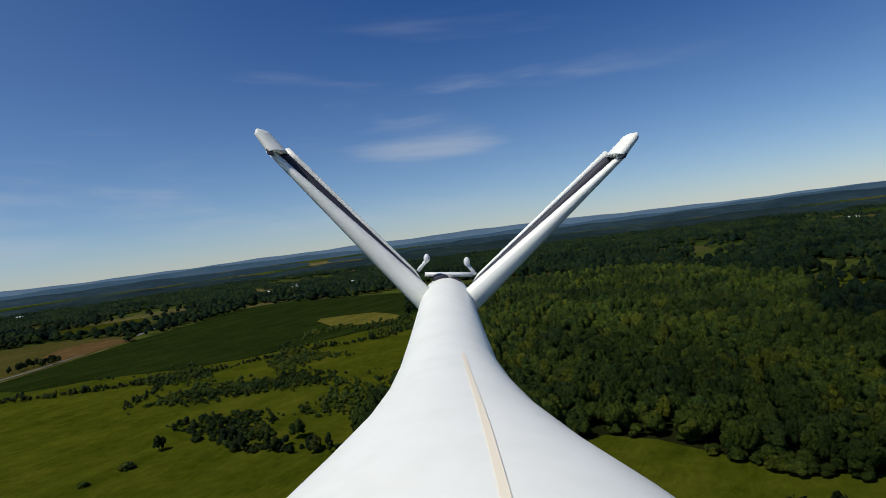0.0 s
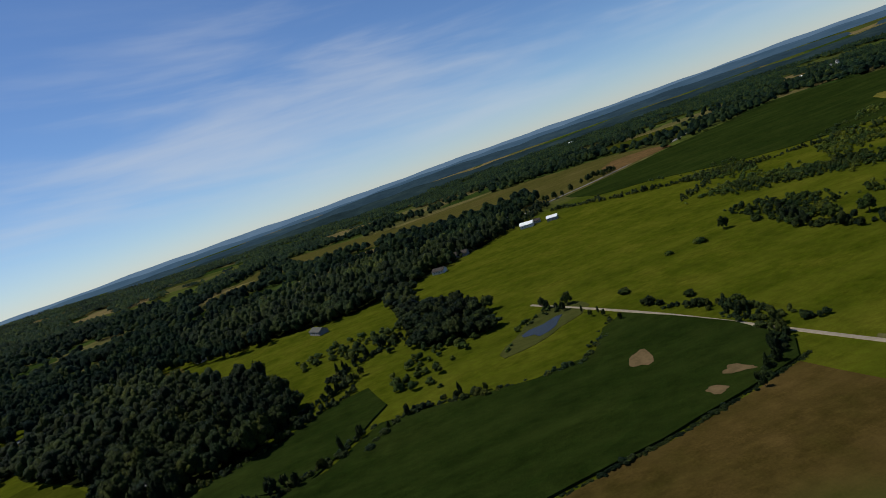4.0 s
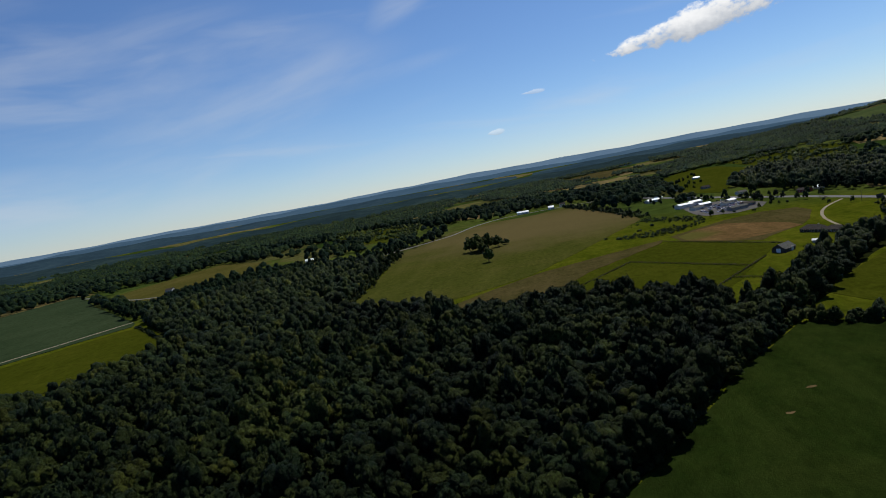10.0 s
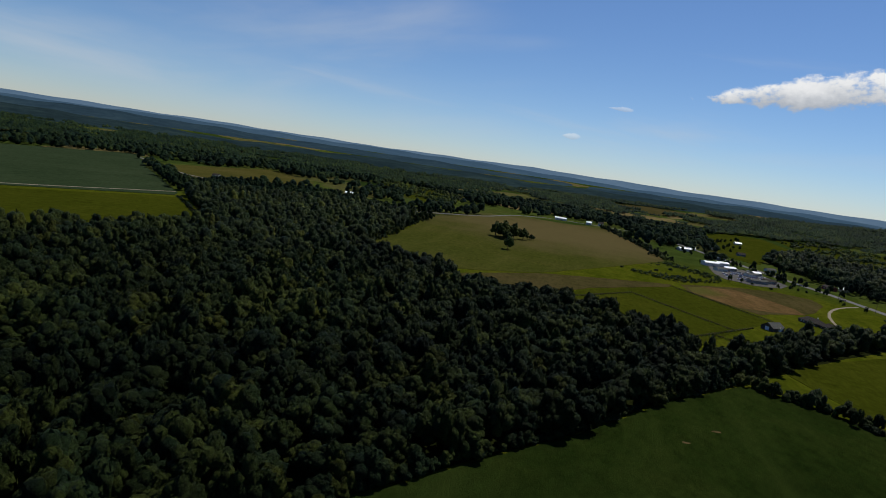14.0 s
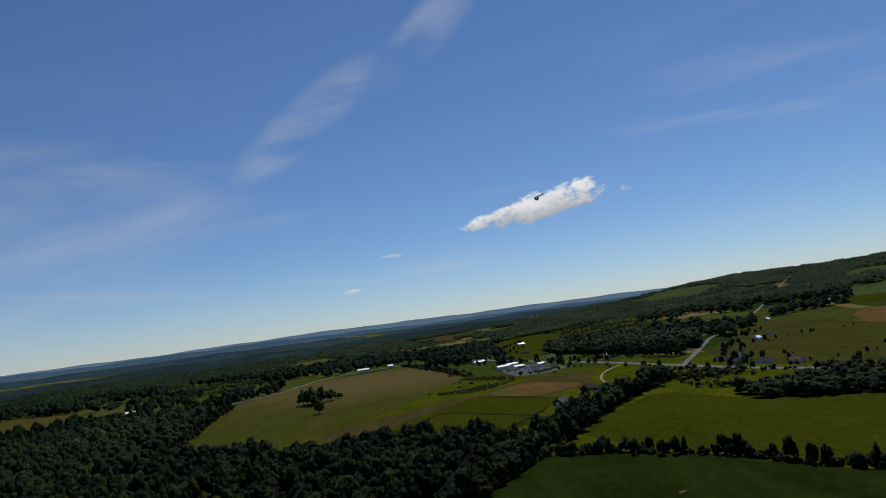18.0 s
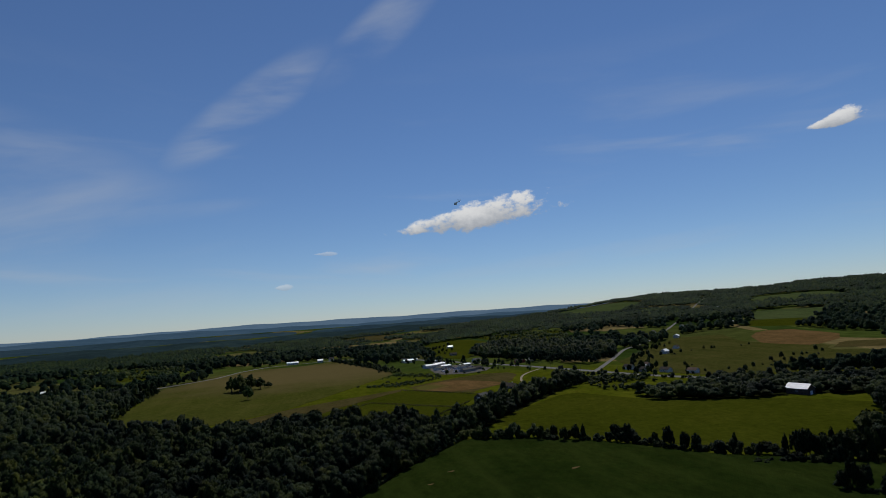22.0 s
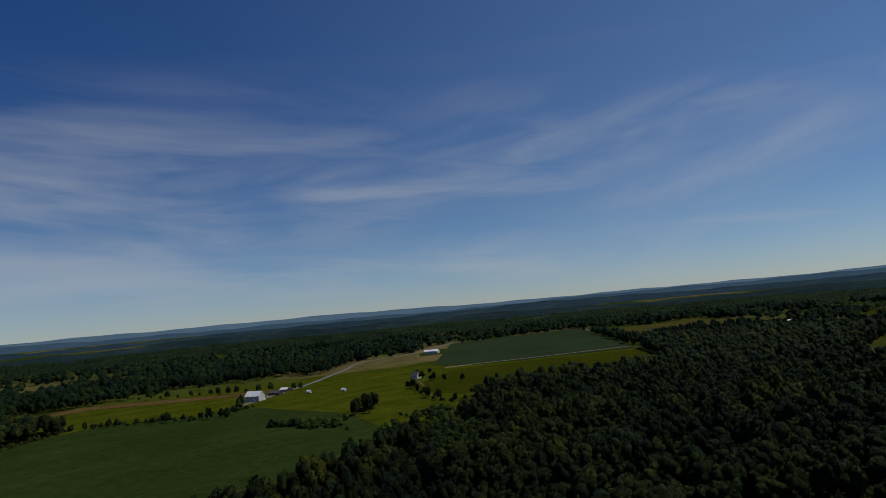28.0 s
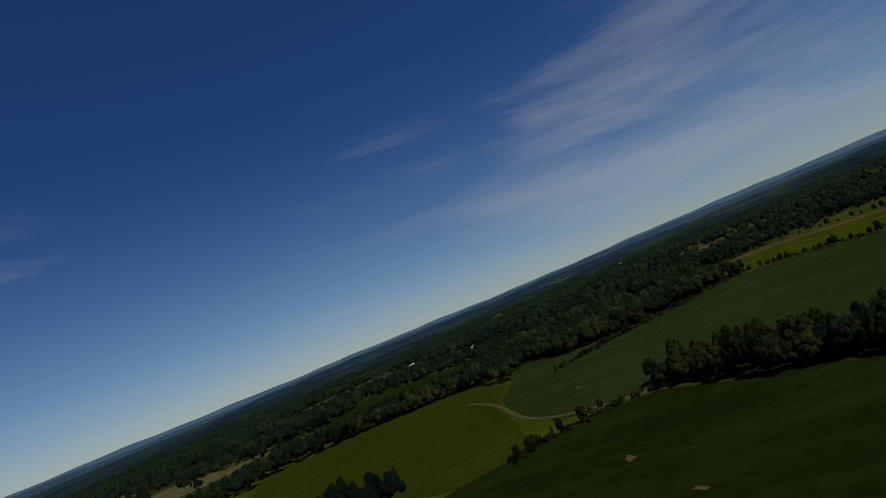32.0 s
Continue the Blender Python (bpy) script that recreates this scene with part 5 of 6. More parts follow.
# ======== buildings ========
def sheathing(name, dark, light, rough=0.7, spec=0.3, rib=0.0, metal=0.0):
    m = Nodes(name, rough, spec)
    c = m.ramp(m.noise(0.7, 5.0), (0.3, dark), (0.7, light))
    if rib:
        w = m.waves(rib, m.pos, 0.0)
        c = m.mix(0.15, c, m.ramp(w, (0.3, dark), (0.6, light)))
    m.colour(c)
    m.bsdf.inputs["Metallic"].default_value = metal
    return m.mat


WHITE_METAL = sheathing("white_metal_roof", (0.62, 0.62, 0.60), (0.82, 0.82, 0.80), 0.45, 0.5, 0.8)
GREY_METAL = sheathing("grey_metal_roof", (0.064, 0.066, 0.058), (0.105, 0.105, 0.092), 0.8, 0.0, 0.8)
SHINGLE = sheathing("dark_shingles", (0.036, 0.032, 0.027), (0.066, 0.059, 0.05), 0.95, 0.0)
BROWN_SHINGLE = sheathing("brown_shingles", (0.07, 0.05, 0.04), (0.13, 0.10, 0.08), 0.95, 0.0)
WHITE_SIDING = sheathing("white_siding", (0.46, 0.43, 0.37), (0.60, 0.57, 0.50), 0.75, 0.2)
GREY_SIDING = sheathing("grey_siding", (0.17, 0.155, 0.13), (0.25, 0.23, 0.20), 0.75, 0.3)
SHED_ROOF = sheathing("pale_green_metal_roof", (0.16, 0.19, 0.17), (0.24, 0.27, 0.25), 0.7, 0.1, 0.8)
BROWN_SIDING = sheathing("brown_siding", (0.06, 0.05, 0.04), (0.10, 0.085, 0.07), 0.85, 0.0)
OLD_WOOD = sheathing("weathered_boards", (0.05, 0.035, 0.028), (0.12, 0.085, 0.065), 0.9, 0.1, 1.2)
RED_BOARDS = sheathing("red_barn_boards", (0.13, 0.03, 0.025), (0.22, 0.05, 0.04), 0.85, 0.2, 1.2)
GLASS = Nodes("dark_window_glass", 0.08, 0.6).colour((0.02, 0.025, 0.03)).mat
WHITE_PAINT = sheathing("white_paint", (0.7, 0.7, 0.69), (0.8, 0.8, 0.79), 0.4, 0.4)
CONCRETE = surface("concrete", (0.28, 0.27, 0.25), (0.42, 0.41, 0.38), 0.6)


def box(bm, x, y, z, sx, sy, sz):
    """A box by its centre and size, with softened edges."""
    m = Matrix.LocRotScale((x, y, z), None, (sx, sy, sz))
    return bmesh.ops.create_cube(bm, size=1.0, matrix=m)["verts"]


def box_mesh(name, sx, sy, sz, material):
    bm = bmesh.new()
    box(bm, 0, 0, 0, sx, sy, sz)
    bmesh.ops.bevel(bm, geom=list(bm.edges), offset=0.03, segments=1, affect="EDGES")
    me = bpy.data.meshes.new(name)
    bm.to_mesh(me)
    bm.free()
    me.materials.append(material)
    return me


FRAME_MESH = box_mesh("window", 1.3, 0.10, 1.4, WHITE_PAINT)
PANE_MESH = box_mesh("pane", 1.06, 0.06, 1.16, GLASS)
DOOR_MESH = box_mesh("door", 1.0, 0.12, 2.05, GREY_SIDING)
BIG_DOOR_MESH = box_mesh("door", 3.2, 0.12, 3.0, WHITE_PAINT)


def building(kind, x, y, turn, long, wide, eave, rise, roof, walls, label, category, group="", windows=4, chimney=False, big_door=False, hip=0.0, wing=None):
    """A gabled building: walls with gables, a two-sided roof with eaves, windows with panes, a door, maybe a chimney."""
    root = thing(kind, (x, y, float(height(x, y))), label, category, group, turn)
    l, w = long / 2, wide / 2
    bm = bmesh.new()
    low = [bm.verts.new(p) for p in ((-l, -w, -0.5), (l, -w, -0.5), (l, w, -0.5), (-l, w, -0.5))]
    top = [bm.verts.new(p) for p in ((-l, -w, eave), (l, -w, eave), (l, w, eave), (-l, w, eave))]
    a, b = bm.verts.new((-l + hip, 0, eave + rise - 0.05)), bm.verts.new((l - hip, 0, eave + rise - 0.05))
    for f in ((0, 1), (1, 2), (2, 3), (3, 0)):
        bm.faces.new((low[f[0]], low[f[1]], top[f[1]], top[f[0]]))
    bm.faces.new((top[1], top[2], b))
    bm.faces.new((top[3], top[0], a))
    bm.faces.new((top[0], top[1], b, a))
    bm.faces.new((top[2], top[3], a, b))
    part("wall", bm, walls, root)
    bm = bmesh.new()
    o, t = 0.5, 0.18
    drop = rise * o / w
    for up in (0, t):
        e = [bm.verts.new(p) for p in ((-l - o, -w - o, eave - drop + up), (l + o, -w - o, eave - drop + up), (l + o, w + o, eave - drop + up), (-l - o, w + o, eave - drop + up))]
        r = [bm.verts.new((-l - o + hip, 0, eave + rise + up)), bm.verts.new((l + o - hip, 0, eave + rise + up))]
        faces = [(e[0], e[1], r[1], r[0]), (e[2], e[3], r[0], r[1])]
        if hip:
            faces += [(e[1], e[2], r[1]), (e[3], e[0], r[0])]
        for f in faces:
            bm.faces.new(f if up else tuple(reversed(f)))
        if up:
            ring_hi = [e[0], e[1], r[1], e[2], e[3], r[0]]
        else:
            ring_lo = [e[0], e[1], r[1], e[2], e[3], r[0]]
    for k in range(6):
        q = (k + 1) % 6
        if hip and k in (1, 2, 4, 5):
            continue
        bm.faces.new((ring_lo[k], ring_lo[q], ring_hi[q], ring_hi[k]))
    if hip:
        for p, q in ((1, 3), (4, 0)):
            bm.faces.new((ring_lo[p], ring_lo[q], ring_hi[q], ring_hi[p]))
    bmesh.ops.recalc_face_normals(bm, faces=bm.faces)
    part("roof", bm, roof, root)

    def fix(mesh, px, py, pz, ang, child=None):
        ob = new(mesh.name.split(".")[0], mesh)
        ob.parent = root
        ob.matrix_local = pose(px, py, pz, 0, 0, ang)
        if child:
            c = new("pane", child)
            c.parent = ob
            c.matrix_local = pose(0, -0.04, 0)
        return ob

    for k in range(windows):
        px = -l + long * (k + 0.8) / (windows + 0.6)
        fix(FRAME_MESH, px, -w - 0.02, eave * 0.58, 0, PANE_MESH)
        fix(FRAME_MESH, px, w + 0.02, eave * 0.58, 180, PANE_MESH)
    if big_door:
        fix(BIG_DOOR_MESH, -l - 0.02, 0, 1.5, -90)
        fix(BIG_DOOR_MESH, l * 0.4, -w - 0.02, 1.5, 0)
    else:
        fix(DOOR_MESH, l * 0.12, -w - 0.02, 1.02, 0)
    if chimney:
        bm = bmesh.new()
        box(bm, l * 0.4, 0.6, eave + rise, 0.7, 0.9, 1.8)
        box(bm, l * 0.4, 0.6, eave + rise + 0.95, 0.9, 1.1, 0.15)
        part("chimney", bm, CONCRETE, root, "concrete chimney stack")
    return root


FARM, HAMLET, VILLAGE = "buildings of the farms", "houses of the hamlet", "buildings along the highway"
# By the driveway.
building("house", 232.5, 524, -57, 18, 11, 2.5, 3.0, SHINGLE, BROWN_SIDING, "long low ranch house with dark hipped roof", "house", "", 5, True, hip=4)
building("house", 242.4, 508.6, -57, 15, 9.5, 2.4, 2.7, SHINGLE, BROWN_SIDING, "ranch house wing with dark hipped roof", "house", "", 4, False, hip=4)
building("garage", 184, 462, 40, 14, 10, 2.8, 3.2, GREY_METAL, BROWN_SIDING, "pole garage with dark grey-green metal roof in the paddock", "garage", "", 1, big_door=True)
building("shed", 212, 476, -30, 3.4, 2.4, 2.0, 0.8, WHITE_METAL, WHITE_SIDING, "small white shed in the yard", "shed", "", 0)
building("barn", 410, 316, 105, 18, 10.5, 4.8, 3.4, WHITE_METAL, OLD_WOOD, "old dark wooden barn with bright white metal roof", "barn", "", 1, big_door=True)
# Vehicle yard and village.
for x, y, a, l, w, e, r, roof, wall, label in (
        (209, 850, 20, 22, 12, 4.5, 1.6, WHITE_METAL, WHITE_SIDING, "low white workshop beside the vehicle yard"), (228, 826, 25, 18, 10, 4.0, 1.5, WHITE_METAL, GREY_SIDING, "low white-roofed shop in the yard"),
        (250, 800, 30, 16, 9, 3.6, 1.4, GREY_METAL, WHITE_SIDING, "grey-roofed shop beside the highway"), (262, 762, 20, 14, 9, 3.4, 1.8, SHINGLE, GREY_SIDING, "dark-roofed house by the vehicle yard"),
        (300, 900, 20, 14, 9, 3.2, 2.2, GREY_METAL, WHITE_SIDING, "white house across the highway"), (345, 806, -60, 15, 9, 3.4, 2.2, SHINGLE, RED_BOARDS, "red house with dark roof by the highway"),
        (366, 816, -60, 10, 8, 3.0, 2.0, WHITE_METAL, WHITE_SIDING, "small white garage by the highway"), (263, 1125, 15, 22, 11, 3.6, 2.4, WHITE_METAL, WHITE_SIDING, "white-roofed building on the rise"),
        (206, 1200, 10, 16, 10, 3.4, 2.4, GREY_METAL, WHITE_SIDING, "grey-roofed house on the rise"), (412, 588, -70, 12, 8, 3.6, 2.6, SHINGLE, WHITE_SIDING, "white house at the road fork"),
        (440, 596, -70, 11, 8, 3.6, 2.6, BROWN_SHINGLE, GREY_SIDING, "grey house at the road fork"), (425, 528, -70, 12, 8, 3.4, 2.4, SHINGLE, WHITE_SIDING, "white house with dark roof near the fork"),
        (440, 498, -66, 11, 8, 3.4, 2.4, BROWN_SHINGLE, WHITE_SIDING, "house with brown roof near the fork"), (560, 740, 35, 14, 9, 4.2, 3.0, WHITE_METAL, WHITE_SIDING, "white farmhouse beside the hill road"),
        (620, 800, 40, 12, 8, 3.6, 2.6, SHINGLE, WHITE_SIDING, "white house on the hill road"), (770, 1110, 40, 14, 9, 4.0, 3.0, GREY_METAL, WHITE_SIDING, "white house high on the hill road"),
        (236, 946, 20, 20, 11, 3.8, 1.6, WHITE_METAL, GREY_SIDING, "low white-roofed shop past the yard"), (196, 1000, 25, 22, 10, 3.8, 1.8, WHITE_METAL, WHITE_SIDING, "pale shop behind trees beside the highway"),
        (211, 1034, 15, 14, 9, 3.4, 2.4, WHITE_METAL, WHITE_SIDING, "white house behind trees beside the highway"), (244, 744, 25, 24, 9, 3.6, 1.4, GREY_METAL, GREY_SIDING, "long grey shop at the yard's end"),
        (214, 806, 28, 16, 10, 3.6, 1.5, GREY_METAL, WHITE_SIDING, "grey-roofed shop in the yard"), (228, 872, 22, 18, 11, 4.2, 1.6, WHITE_METAL, WHITE_SIDING, "white workshop with pale roof in the yard"),
        (262, 826, 25, 12, 8, 3.4, 1.6, WHITE_METAL, GREY_SIDING, "small pale-roofed shop facing the highway"), (175, 1105, 20, 13, 9, 3.4, 2.4, SHINGLE, WHITE_SIDING, "white house with dark roof by the highway"),
        (232, 1150, 10, 12, 9, 3.4, 2.4, GREY_METAL, WHITE_SIDING, "white house above the highway"), (300, 1075, 10, 13, 9, 3.4, 2.4, SHINGLE, GREY_SIDING, "grey house on the lawn above the highway"),
        (352, 1330, 10, 14, 9, 3.4, 2.4, WHITE_METAL, WHITE_SIDING, "white house at the field's top"), (745, 985, 45, 16, 10, 4.0, 2.8, WHITE_METAL, WHITE_SIDING, "white house with bright roof on the hill road"),
        (846, 1078, 40, 12, 8, 3.4, 2.6, SHINGLE, WHITE_SIDING, "white house with dark roof on the slope"), (888, 1176, 40, 12, 8, 3.4, 2.6, GREY_METAL, WHITE_SIDING, "pale house high on the slope"),
        (977, 1113, 40, 20, 11, 4.4, 3.2, WHITE_METAL, WHITE_SIDING, "farm barn with white roof on the slope"), (408, 552, -66, 11, 8, 3.4, 2.6, SHINGLE, GREY_SIDING, "grey house among roadside trees"),
        (428, 582, -66, 9, 7, 3.0, 2.0, WHITE_METAL, WHITE_SIDING, "small white garage among roadside trees")):
    building("house" if "house" in label or "garage" in label else "shop", x, y, a, l, w, e, r, roof, wall, label, "building", VILLAGE, 3)
# Pasture road.
for x, y, a, l, w, e, r, roof, wall, label in (
        (-18, 1225, 5, 24, 10, 4.0, 2.2, WHITE_METAL, WHITE_SIDING, "long white-roofed barn above the pasture"), (40, 1222, 5, 11, 8, 4.5, 2.6, WHITE_METAL, WHITE_SIDING, "white barn on the pasture road"),
        (64, 1245, 10, 10, 8, 5.0, 3.0, SHINGLE, WHITE_SIDING, "white farmhouse on the pasture road"), (-446, 928, 15, 17, 11, 4.0, 2.8, WHITE_METAL, WHITE_SIDING, "white house with bright roof among trees"),
        (-368, 860, 15, 32, 11, 3.2, 2.0, GREY_METAL, GREY_SIDING, "long low grey building among trees"), (-312, 884, 15, 26, 11, 3.2, 2.0, SHINGLE, GREY_SIDING, "long low dark-roofed building among trees"),
        (-486, 884, 5, 14, 9, 3.4, 2.4, BROWN_SHINGLE, WHITE_SIDING, "brown-roofed house behind the trees"), (-600, 880, 5, 12, 9, 3.4, 2.4, SHINGLE, WHITE_SIDING, "small white house behind the trees"), (-402, 830, 15, 26, 10, 3.4, 2.2, WHITE_METAL, WHITE_SIDING, "long white house with pale roof among trees"),
        (-392, 979, 15, 14, 9, 3.6, 2.4, WHITE_METAL, WHITE_SIDING, "white barn behind the long buildings"), (-259, 1073, 20, 18, 9, 3.2, 2.2, GREY_METAL, GREY_SIDING, "grey house beyond the narrow road"), (-630, 1365, 10, 26, 11, 3.6, 2.4, WHITE_METAL, WHITE_SIDING, "white barn in a far clearing")):
    building("house" if "house" in label else "barn", x, y, a, l, w, e, r, roof, wall, label, "building", FARM, 3)
# Hamlet in the east.
for x, y, a, l, w, e, r, roof, wall, label in (
        (684, -172, 60, 15, 10, 3.8, 2.6, WHITE_METAL, WHITE_SIDING, "white house with bright roof at the meadow's edge"), (668, -198, 60, 12, 8, 3.4, 2.4, WHITE_METAL, GREY_SIDING, "white-roofed garage in the hamlet"),
        (832, -201, 62, 16, 9, 3.6, 2.6, WHITE_METAL, WHITE_SIDING, "white house across the country road"), (657, -83, 60, 16, 10, 3.4, 2.8, SHINGLE, GREY_SIDING, "grey house with dark roof under trees"),
        (709, -116, 60, 13, 9, 3.4, 2.6, BROWN_SHINGLE, WHITE_SIDING, "white house with brown roof under trees"), (605, -48, 55, 13, 9, 3.2, 2.4, SHINGLE, WHITE_SIDING, "small white house in the grove"),
        (622, 198, 30, 13, 9, 3.4, 2.6, SHINGLE, WHITE_SIDING, "white house in a clearing"), (670, 38, 40, 14, 9, 3.2, 2.4, GREY_METAL, GREY_SIDING, "grey-roofed house in the woods"), (562, 199, 30, 11, 8, 3.4, 2.6, WHITE_METAL, WHITE_SIDING, "white house at the wood's end"), (538, 76, 30, 18, 9, 3.4, 2.4, GREY_METAL, GREY_SIDING, "long grey house beside the eastern meadow"), (690, -186, 60, 9, 7, 3.0, 2.0, SHINGLE, GREY_SIDING, "small grey garage in the hamlet")):
    building("house", x, y, a, l, w, e, r, roof, wall, label, "house", HAMLET, 4)
# Farms in the west.
for x, y, a, l, w, e, r, roof, wall, label in (
        (-588, 92, 30, 18, 11, 5.5, 4.5, WHITE_METAL, WHITE_SIDING, "tall white barn with bright roof beside trees"), (-608, 124, 25, 14, 7, 3.0, 1.8, GREY_METAL, OLD_WOOD, "low grey farm shed"),
        (-625, 142, 25, 10, 7, 3.0, 1.8, WHITE_METAL, OLD_WOOD, "low white-roofed farm shed"), (-540, 172, 20, 5, 3, 2.2, 1.0, WHITE_METAL, WHITE_SIDING, "small white animal shelter in the paddock"),
        (-575, 148, 20, 5, 3, 2.2, 1.0, WHITE_METAL, WHITE_SIDING, "small white animal shelter in the paddock"), (-835, 520, 35, 26, 13, 4.5, 2.6, WHITE_METAL, WHITE_SIDING, "large white-roofed barn beside soybeans"),
        (-538, 268, 10, 10, 7, 5.0, 3.0, GREY_METAL, WHITE_SIDING, "tall white farmhouse behind a tree"), (-1125, -712, 0, 24, 13, 5.0, 3.6, WHITE_METAL, WHITE_SIDING, "distant white barn in the fields"),
        (-914, -474, 30, 15, 9, 3.4, 2.6, WHITE_METAL, WHITE_SIDING, "distant white house among trees"), (-921, -512, 20, 12, 9, 3.4, 2.6, SHINGLE, WHITE_SIDING, "distant white house among trees"),
        (-985, -418, 10, 14, 9, 3.4, 2.6, WHITE_METAL, WHITE_SIDING, "distant white house among trees"), (-717, -196, 20, 14, 9, 3.4, 2.6, BROWN_SHINGLE, OLD_WOOD, "brown-roofed house at the wood's edge"), (-742, -146, 20, 13, 9, 3.4, 2.6, BROWN_SHINGLE, OLD_WOOD, "brown-roofed house at the wood's edge"), (-952, -450, 15, 12, 8, 3.4, 2.6, WHITE_METAL, WHITE_SIDING, "distant white house among trees"), (-1215, -596, 15, 14, 9, 3.6, 2.6, WHITE_METAL, WHITE_SIDING, "distant white house among trees"), (-1549, -843, 0, 18, 11, 4.0, 3.0, WHITE_METAL, WHITE_SIDING, "distant white barn among trees"), (-1060, -692, 10, 14, 9, 3.6, 2.6, WHITE_METAL, WHITE_SIDING, "distant white house in the fields"), (-966, -467, 10, 13, 9, 3.6, 2.6, SHINGLE, WHITE_SIDING, "distant white house among trees"), (-1000, -521, 20, 12, 9, 3.6, 2.6, WHITE_METAL, WHITE_SIDING, "distant white house among trees"), (-1254, 661, 0, 20, 11, 4, 3, WHITE_METAL, WHITE_SIDING, "distant white barn among trees")):
    building("barn" if "barn" in label else "shed" if "shed" in label or "shelter" in label else "house", x, y, a, l, w, e, r, roof, wall, label, "building", FARM, 0 if l < 8 else 3, big_door="barn" in label)
# Far farms.
for x, y, a, l, w, label in ((1190, 1440, 40, 24, 12, "red farm barn at the foot of the ridge"), (1215, 1465, 40, 16, 9, "white farmhouse at the foot of the ridge"), (1280, -1170, 20, 26, 13, "distant white barn beside silos"),
                             (1330, -1150, 20, 18, 10, "distant white farmhouse beside silos"), (1150, -1290, 20, 22, 12, "distant white farmhouse in the fields"), (2450, -1000, 0, 40, 16, "far white barn on the hillside"),
                             (-50, -1950, 0, 26, 12, "far white farmhouse in the woods"), (2600, 60, 0, 36, 16, "far white barn in the eastern fields"), (-2600, -290, 0, 36, 16, "far white barn in the west"), (700, -2350, 0, 30, 14, "far white barn in the south")):
    building("barn" if "barn" in label else "house", x, y, a, l, w, 5.5, 4, WHITE_METAL, RED_BOARDS if "red" in label else WHITE_SIDING, label, "building", FARM, 3)


def silo(x, y, tall):
    root = thing("silo", (x, y, float(height(x, y))), "tall grey concrete silo with a domed cap", "silo", "silos of the far farm")
    bm = bmesh.new()
    bmesh.ops.create_cone(bm, cap_ends=True, segments=20, radius1=3.2, radius2=3.2, depth=tall, matrix=Matrix.Translation((0, 0, tall / 2)))
    for k in range(1, 6):
        bmesh.ops.create_cone(bm, cap_ends=True, segments=20, radius1=3.28, radius2=3.28, depth=0.25, matrix=Matrix.Translation((0, 0, tall * k / 6)))
    part("body", bm, CONCRETE, root)
    bm = bmesh.new()
    bmesh.ops.create_uvsphere(bm, u_segments=20, v_segments=8, radius=3.3, matrix=Matrix.Translation((0, 0, tall)) @ Matrix.Diagonal((1, 1, 0.6, 1)))
    part("cap", bm, GREY_METAL, root, "grey metal dome")


for x, y, h in ((1268, -1190, 20), (1258, -1182, 17), (1292, -1196, 14)):
    silo(x, y, h)


